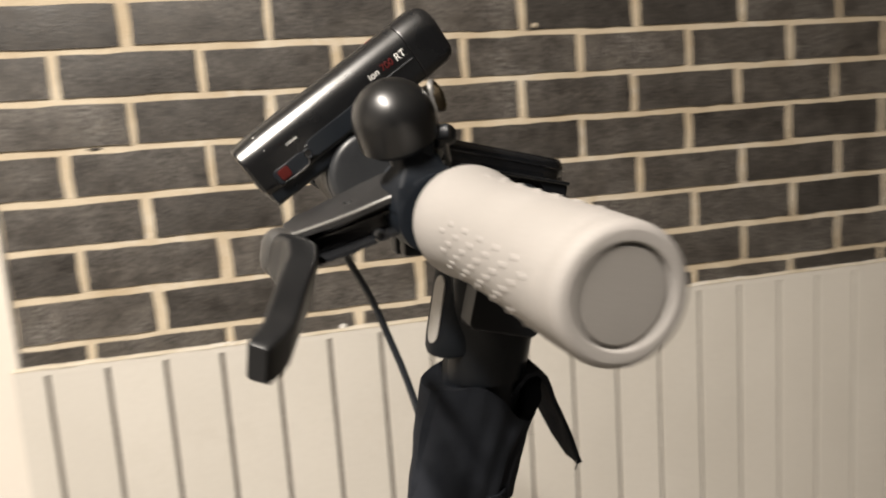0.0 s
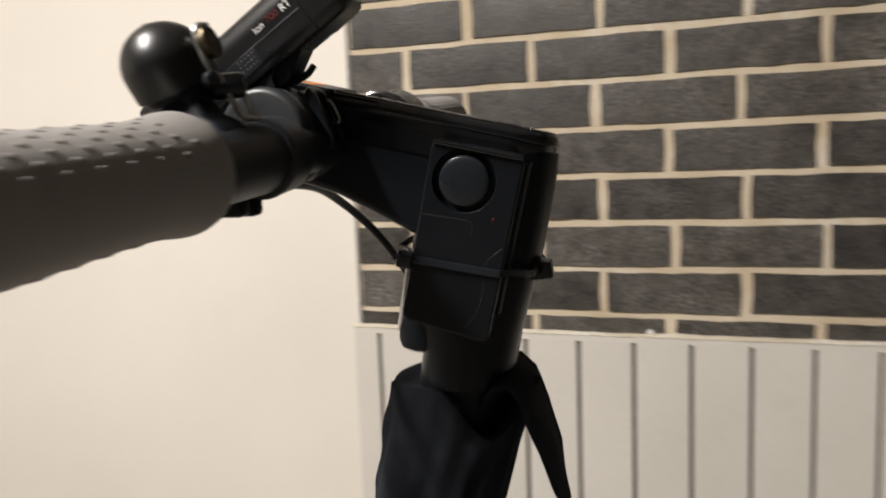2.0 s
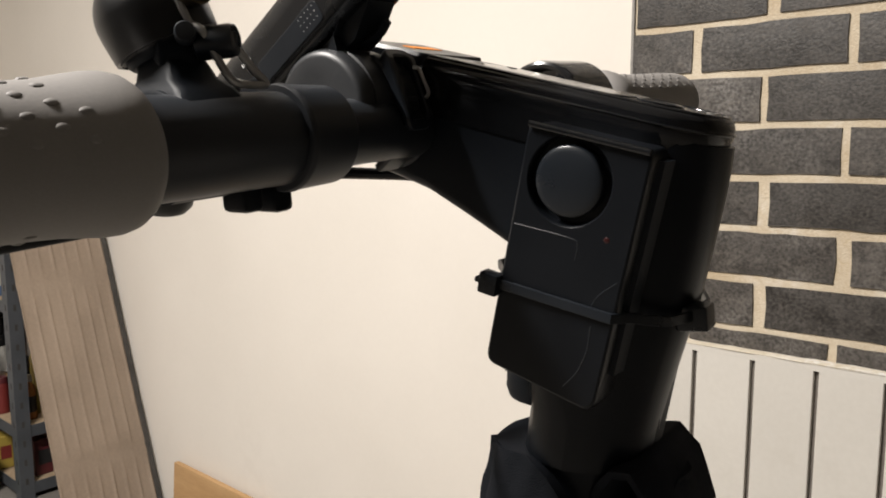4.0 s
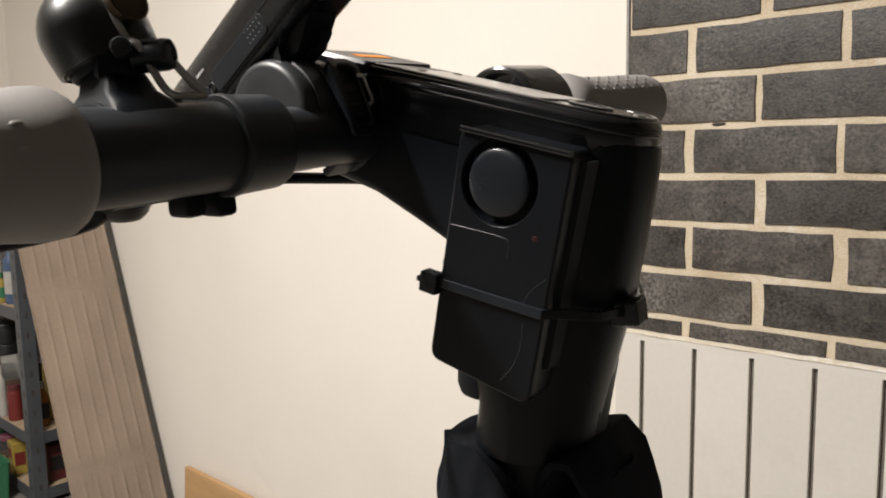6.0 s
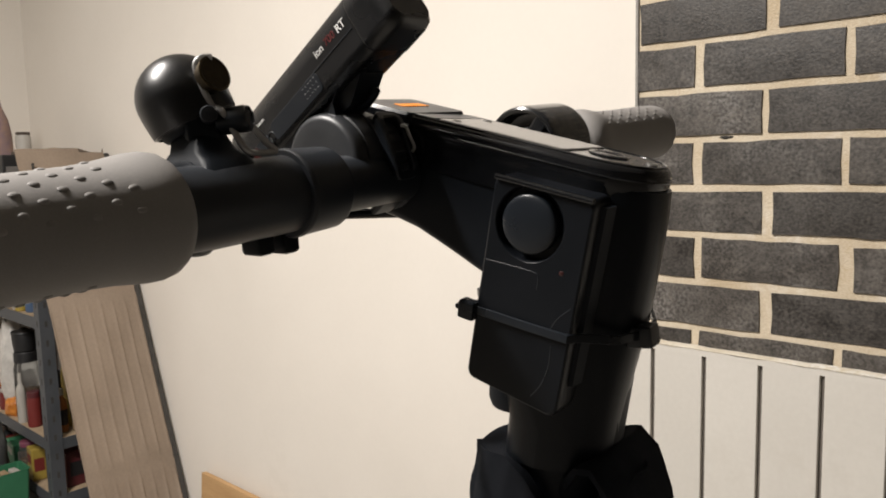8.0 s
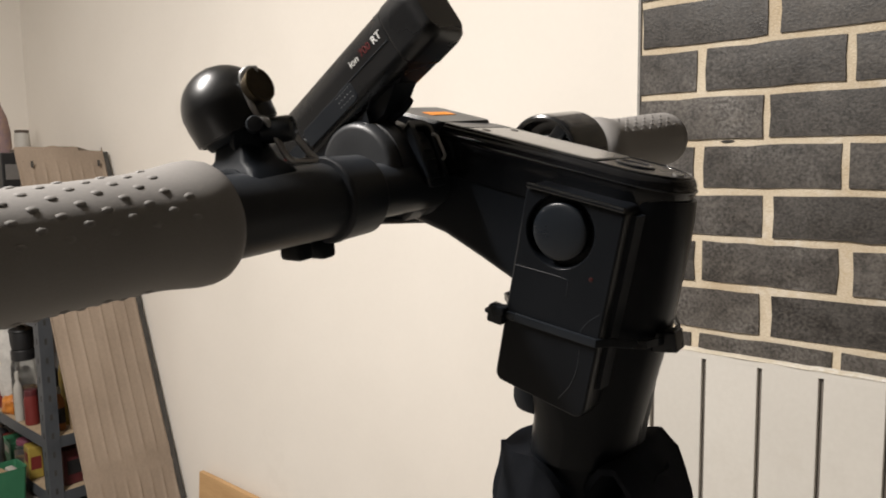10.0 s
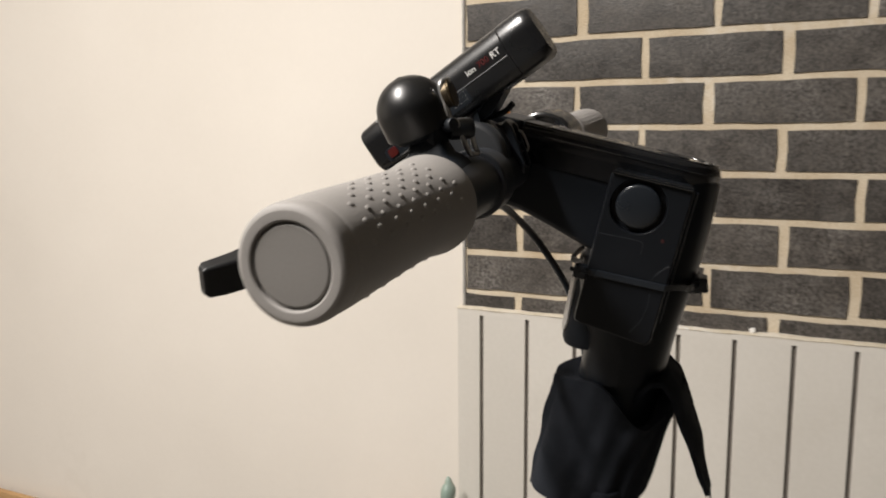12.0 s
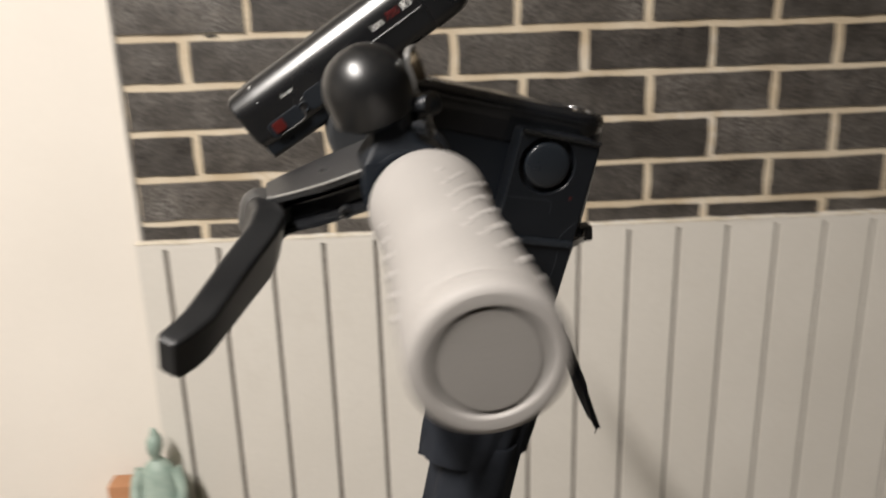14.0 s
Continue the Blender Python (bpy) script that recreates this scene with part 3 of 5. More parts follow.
LEVER = ((-0.0520, -0.0850, -0.0155, 0.0120, 0.0160), (-0.0535, -0.0920, -0.0160, 0.0130, 0.0185), (-0.0522, -0.0990, -0.0167, 0.0115, 0.0200), (-0.0512, -0.1060, -0.0172, 0.0122, 0.0205), (-0.0535, -0.1200, -0.0187, 0.0112, 0.0200), (-0.0607, -0.1400, -0.0212, 0.0107, 0.0178), (-0.0675, -0.1600, -0.0237, 0.0102, 0.0152), (-0.0702, -0.1680, -0.0246, 0.0098, 0.0146), (-0.0734, -0.1743, -0.0252, 0.0090, 0.0142), (-0.0768, -0.1788, -0.0257, 0.0081, 0.0134), (-0.0778, -0.1800, -0.0258, 0.0059, 0.0108))
bm = bmesh.new()
rings = []
for i, (u, v, w, wd, ht) in enumerate(LEVER):
    a, b = LEVER[max(i - 1, 0)], LEVER[min(i + 1, len(LEVER) - 1)]
    d = (Vector(b[:3]) - Vector(a[:3])).normalized()
    side = d.cross(Vector((0.25, 0, 1))).normalized()
    up = side.cross(d)
    rings.append([Vector((u, v, w)) + side * x + up * y for x, y in rounded(wd, ht, min(wd, ht) * (0.36 if i < 2 else 0.19))])
loft(bm, rings)
bp("brake_lever", bm, M_BLADE, scooter, "satin black brake lever", True, 40)
for p, d, r, h in (((-0.027, -0.096, 0.0028), (-0.35, 0, 1), 0.0030, 0.0016), ((-0.022, -0.118, -0.006), (0, -1, 0), 0.0025, 0.003)):
    bm = bmesh.new()
    spun(bm, p, d, [(0, r), (h * 0.7, r), (h, r * 0.8), (h, r * 0.45), (h * 0.5, r * 0.4)], 16)
    bp("bolt", bm, M_GLOSS, bracket, "small round bolt")
for v, w in ((-0.094, -0.0175), (-0.082, -0.019)):
    bm = bmesh.new()
    box(bm, (-0.006, v - 0.004, w - 0.004), (0.005, v + 0.004, w + 0.006), 0.0018)
    bp("clamp_bolt_block", bm, M_BLACK, sleeve)

# brake cable from the bracket, under the bar and down beside the stem into the wrap
bm = bmesh.new()
tube(bm, [(-0.033, -0.072, -0.0125), (-0.027, -0.050, -0.0145), (-0.018, -0.018, -0.0180), (-0.0095, 0.0134, -0.0230), (-0.0045, 0.038, -0.0340), (0.0045, 0.0585, -0.0510), (0.0125, 0.0675, -0.0655), (0.0228, 0.0740, -0.0850), (0.0300, 0.0770, -0.1020), (0.0362, 0.0740, -0.1210), (0.0410, 0.0640, -0.1400), (0.0440, 0.0480, -0.1620), (0.0450, 0.0300, -0.1850)], 0.0024, 10)
bp("brake_cable", bm, M_PLASTIC, scooter, "thin black brake cable")

# far side: brake clamp ring and lever root
bm = bmesh.new()
spun(bm, (0, 0.083, 0.003), (0, 1, 0), [(0.012, 0.0120), (0.010, 0.0172), (0.001, 0.0187), (0, 0.0202), (0.0008, 0.0214), (0.003, 0.0219), (0.0365, 0.0219), (0.0385, 0.0212), (0.0410, 0.0200), (0.0455, 0.0150)], 44)
throttle = bp("throttle_housing", bent(bm, FAR_BAR), M_GLOSS, scooter, "black round throttle housing")
bm = bmesh.new()
spun(bm, (0, 0.0850, 0.001), (0, 1, 0), [(0, 0.0020), (0.0004, 0.0100), (0.0016, 0.0122), (0.0100, 0.0126)], 32)
bp("hub", bent(bm, FAR_BAR), M_PLASTIC, throttle, "matt black inner hub")
bm = bmesh.new()
box(bm, (-0.0042, 0.0840, 0.0080), (0.0042, 0.0930, 0.0210), 0.0014, 2, Matrix.Translation((0.002, 0, 0.003)) @ pose(0, 0, 0, 0, 38, 0))
bp("bridge", bent(bm, FAR_BAR), M_GLOSS, throttle)
bm = bmesh.new()
spun(bm, (0, 0.100, 0), (0, 1, 0), [(0, 0.0118), (0.0005, 0.0125), (0.0395, 0.0125), (0.040, 0.0118)], 28)
bp("far_collar", bent(bm, FAR_BAR), M_BAR, scooter)
bm = bmesh.new()
box(bm, (-0.040, 0.090, -0.010), (-0.006, 0.112, 0.004), 0.004)
bp("far_lever_bracket", bm, M_GLOSS, scooter)
# ---------------------------------------------------------------- alarm box on the stem's side
alarm = thing("bike_alarm", BIKE @ Vector((0.075, -0.03, -0.04)), "black plastic alarm box with a round siren, tied to the stem", "alarm")
LEAN_U = 0.245


def on_side(x, y, out=0.0):
    """x along the box's top edge to the rear, y down its length, out from its face."""
    return Vector((0.0665 + x - LEAN_U * y * 0.98, -0.0352 - out, 0.0015 - 0.235 * x - y))


bm = bmesh.new()
W_, H_ = 0.0405, 0.0835
outline = []
for cx, cy, a0, r in ((0.003, 0.003, 180, 0.003), (W_ - 0.003, 0.003, 270, 0.003), (W_ - 0.004, H_ - 0.004, 0, 0.004), (0.0035, H_ - 0.0055, 90, 0.0035)):
    for k in range(5):
        a = radians(a0 + 90 * k / 4)
        outline.append((cx + r * math.cos(a), cy + r * math.sin(a)))
mid = (W_ / 2, H_ / 2)
SIREN = (0.0168, 0.0146)
shrink = lambda f: [(mid[0] + (x - mid[0]) * f, mid[1] + (y - mid[1]) * (f + 1) / 2) for x, y in outline]
BEARINGS = sorted({round(math.atan2(y - SIREN[1], x - SIREN[0]), 5) for x, y in outline} | {round(-math.pi + math.pi * k / 32, 5) for k in range(64)})


def seen_from_siren(poly):
    """The outline's points along the bearings from the siren's middle."""
    out = []
    for a in BEARINGS:
        dx, dy, far = math.cos(a), math.sin(a), 0.0
        for (x0, y0), (x1, y1) in zip(poly, poly[1:] + poly[:1]):
            ex, ey = x1 - x0, y1 - y0
            det = dx * -ey + ex * dy
            if abs(det) < 1e-12:
                continue
            px, py = x0 - SIREN[0], y0 - SIREN[1]
            s, k = (px * -ey + ex * py) / det, (dx * py - dy * px) / det
            if -1e-6 <= k <= 1 + 1e-6:
                far = max(far, s)
        out.append((SIREN[0] + dx * far, SIREN[1] + dy * far))
    return out


def siren_circle(r):
    return [(SIREN[0] + r * math.cos(a), SIREN[1] + r * math.sin(a)) for a in BEARINGS]


levels = [(seen_from_siren(outline), -0.0135), (seen_from_siren(outline), -0.0014), (seen_from_siren(shrink(0.985)), -0.0004), (seen_from_siren(shrink(0.955)), 0.0), (seen_from_siren(shrink(0.945)), 0.0), (siren_circle(0.0143), 0.0), (siren_circle(0.0141), 0.0), (siren_circle(0.0138), -0.0003), (siren_circle(0.0136), -0.0008), (siren_circle(0.0134), -0.0042), (siren_circle(0.002), -0.0042)]
loft(bm, [[on_side(x, y, o) for x, y in ring] for ring, o in levels])
body = bp("body", bm, M_ALARM, alarm)
# raised rib along the top, step on the rear edge
bm = bmesh.new()
loft(bm, [[on_side(x, 0.0004 + c, o + a) for a, c in rounded(0.0026, 0.0020, 0.0008, 4)] for x, o in ((0.0008, 0.0004), (W_ - 0.0008, 0.0004))])
bp("rib", bm, M_EDGE, body)
bm = bmesh.new()
loft(bm, [[on_side(x, y, o) for x, o in ((W_ - 0.001, -0.013), (W_ - 0.001, -0.0050), (W_ + 0.0016, -0.0065), (W_ + 0.0024, -0.013))] for y in (0.003, H_ - 0.012)])
bp("rear_rail", bm, M_RUBBER, body)
# siren: a domed disc in a round recess
c0 = on_side(SIREN[0], SIREN[1], 0)
bm = bmesh.new()
spun(bm, c0 + Vector((0, 0.0040, 0)), (0, -1, 0), [(0, 0.0111), (0.0036, 0.0113), (0.0042, 0.0111), (0.0046, 0.0106), (0.0051, 0.0090), (0.0055, 0.0054), (0.0056, 0.0005)], 48)
bp("siren_disc", bm, M_PLASTIC, body)
# battery door lines and a small red lamp
for pts in (((0.0015, 0.0322), (0.0205, 0.0312), (0.0238, 0.0325), (0.0240, 0.0375)), ((0.0335, 0.056), (0.0340, 0.064), (0.0325, 0.072), (0.0290, 0.0785)), ((0.0385, 0.040), (0.034, 0.0455), (0.0315, 0.052))):
    bm = bmesh.new()
    tube(bm, [on_side(x, y, -0.0001) for x, y in pts], 0.00022, 6, 4)
    bp("seam", bm, M_PLASTIC, body)
bm = bmesh.new()
spun(bm, on_side(0.0325, 0.0285, -0.0003), (0, -1, 0), [(0, 0.0010), (0.0003, 0.0010), (0.0005, 0.0006), (0.0005, 0.0002)], 14)
bp("indicator_lamp", bm, grained("dark_red_lens", (0.018, 0.003, 0.003), (0.030, 0.004, 0.004), 60, 0.25, 0.35, 0.0, 600), body, "small dark red lamp")


# cable ties round box and stem
def tie(y_left, y_right):
    bm = bmesh.new()
    line = [on_side(-0.003, y_left, -0.010), on_side(-0.0012, y_left, -0.001), on_side(0.001, y_left, 0.0009), on_side(W_ * 0.5, (y_left + y_right) / 2, 0.0010), on_side(W_ - 0.001, y_right, 0.0008), on_side(W_ + 0.003, y_right - 0.0005, -0.004)]
    back = [Vector((0.1060, -0.0195, -0.0625)), Vector((0.1105, -0.008, -0.0630)), Vector((0.1108, 0.006, -0.0620)), Vector((0.102, 0.0208, -0.058)), Vector((0.085, 0.0236, -0.053)), Vector((0.060, 0.0233, -0.052)), Vector((0.0455, 0.016, -0.0505)), Vector((0.0440, 0.0, -0.050)), Vector((0.0440, -0.018, -0.0495))]
    loop = line + back
    n = len(loop)
    rings = []
    for i, p in enumerate(loop):
        d = (loop[(i + 1) % n] - loop[i - 1]).normalized()
        wd = Vector((0, 0, 1)) - d * d.z
        wd.normalize()
        th = d.cross(wd)
        rings.append([p + wd * a + th * b for a, b in rounded(0.0034, 0.0013, 0.0004, 2)])
    loft(bm, rings, closed=True)
    return bm


t_bm = tie(0.0528, 0.0510)
cable_tie = thing("cable_tie", BIKE @ Vector((0.08, -0.03, -0.055)), "black nylon cable tie round the alarm and stem", "cable tie")
bp("strap", t_bm, M_PLASTIC, cable_tie)
for c, e, turn in (((0.0512, -0.0362, -0.0515), (0.0036, 0.0028, 0.0038), 12), ((0.1100, -0.0050, -0.0640), (0.0052, 0.0046, 0.0042), -6)):
    bm = bmesh.new()
    box(bm, [-x for x in e], e, 0.0009, 2, Matrix.Translation(c) @ pose(0, 0, 0, 0, turn, 0))
    box(bm, (-e[0] * 1.6, -0.0015, -0.001), (-e[0], 0.0015, 0.001), 0.0004, 1, Matrix.Translation(c) @ pose(0, 0, 0, 0, turn, 0))
    bp("tie_head", bm, M_PLASTIC, cable_tie)

# ---------------------------------------------------------------- cloth wrap on the column
wrap = thing("cloth_wrap", BIKE @ Vector((0.06, 0, -0.16)), "black fabric wrap hanging open round the steering column", "fabric wrap")


def column_u(w):
    return 0.0710 + 0.2 * (w + 0.115)


bm = bmesh.new()
N = 72
outer, inner = [], []
for j in range(13):
    t = j / 12
    w0 = -0.113 - 0.083 * t
    ring_o, ring_i = [], []
    for i in range(N):
        a = 2 * math.pi * i / N
        ca, sa = math.cos(a), math.sin(a)
        r = 0.0285 + 0.0016 * math.sin(3 * a + 2 * t) + 0.0014 * noise.noise((ca * 2, sa * 2, t * 3)) + 0.0005 * noise.noise((ca * 9, sa * 9, t * 12))
        r += 0.0095 * max(0, -ca) ** 4 * (1 - 0.2 * t) + 0.005 * max(0, math.cos(a - radians(-150))) ** 10
        r += 0.004 * (1 - t) * max(0, ca) ** 2
        r += 0.004 * max(0, math.cos(a + radians(35))) ** 4 * (1 - t) + 0.0011 * max(0, math.cos(a + radians(50))) * math.sin(15 * a + 3 * t)
        w = w0 + (1 - t) ** 2 * (0.009 * min(ca, 0) - 0.011 * max(ca, 0) - 0.026 * max(0, math.cos(a + radians(68))) ** 6) + t * 0.004 * math.sin(2 * a + 1)
        ring_o.append(Vector((column_u(w0) + r * ca, 0.002 + r * sa * 0.95, w)))
        ring_i.append(Vector((column_u(w0) + 0.0244 * ca, 0.003 + 0.0244 * sa, w - 0.002 * (1 - t))))
    outer.append(ring_o)
    inner.append(ring_i)
loft(bm, outer + inner[::-1], closed=True)
bp("wrap_body", bm, M_CLOTH, wrap, "", True, 60)


bm = bmesh.new()
rings = []
for j in range(15):
    t = j / 14
    w0 = -0.185 - 0.16 * t
    ring = []
    for i in range(N):
        a = 2 * math.pi * i / N
        r = 0.0262 + 0.0009 * math.sin(5 * a + 1.2) + 0.0008 * math.sin(9 * a) + 0.0006 * noise.noise((math.cos(a) * 3, math.sin(a) * 3, t * 3))
        ring.append(Vector((column_u(w0) + r * math.cos(a), r * math.sin(a), w0)))
    rings.append(ring)
loft(bm, rings)
bp("lower_sleeve", bm, M_CLOTH, wrap, "", True, 60)


def cloth_strip(path, thick=0.0028, sub=6, bulge=(0, 0, 0)):
    """A bent strip of cloth: rows of (centre, half width vector)."""
    rows = []
    for (c0, h0), (c1, h1) in zip(path, path[1:]):
        for k in range(sub):
            t = k / sub
            rows.append((Vector(c0).lerp(Vector(c1), t), Vector(h0).lerp(Vector(h1), t)))
    rows.append((Vector(path[-1][0]), Vector(path[-1][1])))
    bm = bmesh.new()
    rings = []
    for i, (c, h) in enumerate(rows):
        d = (rows[min(i + 1, len(rows) - 1)][0] - rows[max(i - 1, 0)][0]).normalized()
        nrm = d.cross(h).normalized() * thick / 2
        ring, lift = [], Vector(bulge) * math.sin(math.pi * min(1, 0.15 + 0.85 * i / (len(rows) - 1)))
        steps = [k / 4 - 1 for k in range(9)]
        for turn in (1, -1):
            for s in steps[::turn]:
                q = c + h * s + lift * (1 - s * s) + nrm.normalized() * 0.0022 * noise.noise(c * 45 + h * s * 60)
                ring.append(q + nrm * turn * (1 + 0.4 * noise.noise(q * 160)))
        rings.append(ring)
    loft(bm, rings)
    return bm


# loose flap at the rear, edge of the overlap in front
def sheet(rows, thick=0.0026, sub=4, bulge=(0, 0, 0)):
    """A cloth sheet between two edges, with a little waviness."""
    pairs = []
    for (a0, b0), (a1, b1) in zip(rows, rows[1:]):
        for k in range(sub):
            t = k / sub
            pairs.append((Vector(a0).lerp(Vector(a1), t), Vector(b0).lerp(Vector(b1), t)))
    pairs.append((Vector(rows[-1][0]), Vector(rows[-1][1])))
    return cloth_strip([((a + b) / 2, (b - a) / 2) for a, b in pairs], thick, 1, bulge)


bp("rear_flap", sheet([((0.0780, 0.025, -0.1310), (0.0770, -0.018, -0.1335)), ((0.0825, 0.026, -0.1235), (0.0820, -0.020, -0.1245)), ((0.0880, 0.0270, -0.1180), (0.0870, -0.022, -0.1182)), ((0.0945, 0.0275, -0.1172), (0.0935, -0.022, -0.1176)), ((0.1018, 0.0275, -0.1240), (0.1002, -0.0230, -0.1255)), ((0.1085, 0.0250, -0.1415), (0.1075, -0.0250, -0.1430)), ((0.1150, 0.0160, -0.1610), (0.1145, -0.0265, -0.1610)), ((0.1200, -0.0090, -0.1800), (0.1205, -0.0240, -0.1785))], bulge=(0.0012, 0.0, 0.0020)), M_CLOTH, wrap, "", True, 70)
bm = bmesh.new()
tube(bm, [(0.1195, -0.0180, -0.1780), (0.1215, -0.0175, -0.1830), (0.1210, -0.0165, -0.1870)], 0.00035, 5, 4)
bp("loose_thread", bm, M_CLOTH, wrap, "loose black thread")
bp("front_edge", cloth_strip([((0.0405, -0.014, -0.1205), (-0.0065, 0.005, 0.0)), ((0.035, -0.013, -0.140), (-0.0065, 0.006, 0.0)), ((0.0290, -0.012, -0.170), (-0.0065, 0.006, 0.0)), ((0.0235, -0.011, -0.1935), (-0.0065, 0.006, -0.001))]), M_CLOTH, wrap)

# ---------------------------------------------------------------- bicycle light
LIGHT_A, LIGHT_B = Vector((-0.0588, -0.0395, 0.0113)), Vector((0.0318, -0.0395, 0.0712))
AX = (LIGHT_B - LIGHT_A).normalized()
LSIDE = Vector((0, -1, 0))
LUP = AX.cross(LSIDE).normalized()
if LUP.z < 0:
    LUP = -LUP
L_ = (LIGHT_B - LIGHT_A).length
front_light = thing("bicycle_light", BIKE @ ((LIGHT_A + LIGHT_B) / 2), "black bicycle light with printed lettering, strapped to the handlebar", "bicycle light")


def on_light(s, x, y):
    """s along the light, x out of its near side, y up."""
    return LIGHT_A + AX * s + LSIDE * x + LUP * y


def light_ring(s, w, h, r):
    """Well rounded above, with tighter corners below."""
    low = min(r, 0.0055)
    upper, lower = rounded(w, h, r, 8), rounded(w, h, low, 8)
    return [on_light(s, a, b) for a, b in upper[:18] + lower[18:]]


bm = bmesh.new()
loft(bm, [light_ring(s, w, h, r) for s, w, h, r in ((0.0, 0.022, 0.023, 0.006), (0.0012, 0.0245, 0.0255, 0.0095), (0.010, 0.0252, 0.0272, 0.0112), (0.012, 0.0253, 0.0273, 0.0112), (0.05, 0.0254, 0.0278, 0.0112), (0.0905, 0.0256, 0.0282, 0.0112))])
shell = bp("shell", bm, M_SHELL, front_light)
bm = bmesh.new()
loft(bm, [light_ring(s, w, h, r) for s, w, h, r in ((0.0908, 0.0256, 0.0282, 0.0112), (0.0914, 0.0261, 0.0287, 0.0112), (0.1030, 0.0258, 0.0284, 0.0110), (0.1066, 0.0244, 0.0270, 0.0104), (L_, 0.0212, 0.0240, 0.0092))])
bp("end_housing", bm, M_SHELL, front_light)
bm = bmesh.new()
loft(bm, [[on_light(s, a, y + b) for a, b in rounded(w, h, 0.0028, 4)] for s, w, h, y in ((0.0012, 0.0190, 0.0070, -0.0125), (0.0022, 0.0215, 0.0100, -0.0132), (0.0300, 0.0215, 0.0105, -0.0135), (0.0420, 0.0200, 0.0080, -0.0125))])
bp("lower_housing", bm, M_PLASTIC, front_light)
for s, a, b in ((0.0885, -0.002, 0.004), (0.0115, -0.0035, 0.0015)):
    bm = bmesh.new()
    tube(bm, [on_light(s, 0.0130 * math.cos(radians(q)) * 0.985, 0.0002 + 0.0142 * math.sin(radians(q)) * 0.985) for q in (22, 40, 58)], 0.0004, 6)
    bp("trim_line", bm, M_WHITEINK, shell, "thin silver line")
# matt panel on the near side
bm = bmesh.new()
loft(bm, [[on_light(0.0455 + a, 0.0120, -0.0062 + b) for a, b in rounded(0.036, 0.0082, 0.002)], [on_light(0.0455 + a, 0.0129, -0.0062 + b) for a, b in rounded(0.036, 0.0082, 0.002)], [on_light(0.0455 + a, 0.0131, -0.0062 + b) for a, b in rounded(0.0352, 0.0074, 0.0017)]])
bp("side_panel", bm, M_PLASTIC, shell, "matt black side panel")
# switch plate low on the near side
bm = bmesh.new()
loft(bm, [[on_light(0.016 + a, 0.0118, -0.0075 + b) for a, b in rounded(0.017, 0.0075, 0.002)], [on_light(0.016 + a, 0.01315, -0.0075 + b) for a, b in rounded(0.016, 0.0065, 0.002)]])
bp("switch_plate", bm, M_PLASTIC, shell)
bm = bmesh.new()
loft(bm, [[on_light(0.0125 + a, 0.0122, -0.0072 + b) for a, b in rounded(0.006, 0.0052, 0.0012)], [on_light(0.0125 + a, 0.0137, -0.0072 + b) for a, b in rounded(0.0052, 0.0045, 0.0012)]])
bp("red_side_lens", bm, M_REDLENS, shell, "small red side window")
# switch and printed marks
bm = bmesh.new()
spun(bm, (-0.0337, -0.0512, 0.0197), LSIDE, [(0, 0.0024), (0.0012, 0.0024), (0.0015, 0.0020), (0.0009, 0.0016), (0.0009, 0.0004)], 16)
bp("switch", bm, M_RUBBER, shell, "small round switch")
for s_a, s_b, y in ((0.056, 0.0895, -0.0021), (0.026, 0.050, -0.0036)):
    bm = bmesh.new()
    tube(bm, [on_light(s_a, 0.0126, y), on_light(s_b, 0.0127, y)], 0.0004, 6)
    bp("seam", bm, M_PLASTIC, shell)
# bezel round the switch recess, in a lighter material that carries its glint
bm = bmesh.new()
tube(bm, [on_light(0.0105, 0.0128, -0.0108), on_light(0.0165, 0.0129, -0.0110), on_light(0.0230, 0.0129, -0.0108), on_light(0.0246, 0.0129, -0.0090), on_light(0.0248, 0.0129, -0.0065)], 0.0004, 6)
bp("switch_bezel", bm, M_LEVER, shell, "thin edge of the switch recess, lighter for its glint")
bm = bmesh.new()
box(bm, (0.0780, -0.0012, 0.01395), (0.0815, 0.0002, 0.01415), m=Matrix((AX, LSIDE, LUP)).transposed().to_4x4())
bp("red_mark", bent(bm, Matrix.Translation(LIGHT_A)), M_REDINK, shell, "small red printed mark", False)
# speckle of small holes
for k in range(15):
    bm = bmesh.new()
    spun(bm, on_light(0.0535 + 0.0020 * (k % 5), 0.0129, -0.0034 - 0.0022 * (k // 5)), LSIDE, [(0, 0.00022), (0.00028, 0.00022), (0.00032, 0.00012)], 6)
    bp("dot", bm, M_PALE, shell, "small pale dot")


def lettering(text, s, y, size, material, parent, x=0.01195, turn_up=0.0, bold=0.0):
    curve = bpy.data.curves.new("lettering", "FONT")
    curve.body, curve.size, curve.extrude, curve.offset = text, size, 0.00012, bold
    tmp = bpy.data.objects.new("lettering_source", curve)
    scene.collection.objects.link(tmp)
    bpy.context.view_layer.update()
    me = bpy.data.meshes.new_from_object(tmp.evaluated_get(bpy.context.evaluated_depsgraph_get()))
    bpy.data.objects.remove(tmp)
    bpy.data.curves.remove(curve)
    bm = bmesh.new()
    bm.from_mesh(me)
    bpy.data.meshes.remove(me)
    nrm = (LSIDE * math.cos(turn_up) + LUP * math.sin(turn_up)).normalized()
    upv = nrm.cross(AX).normalized()
    m = Matrix((AX, upv, nrm)).transposed().to_4x4()
    m.translation = on_light(s, x, y)
    wide = max(v.co.x for v in bm.verts) - min(v.co.x for v in bm.verts)
    bp("lettering", bent(bm, m), material, parent, "", smooth=False)
    return wide


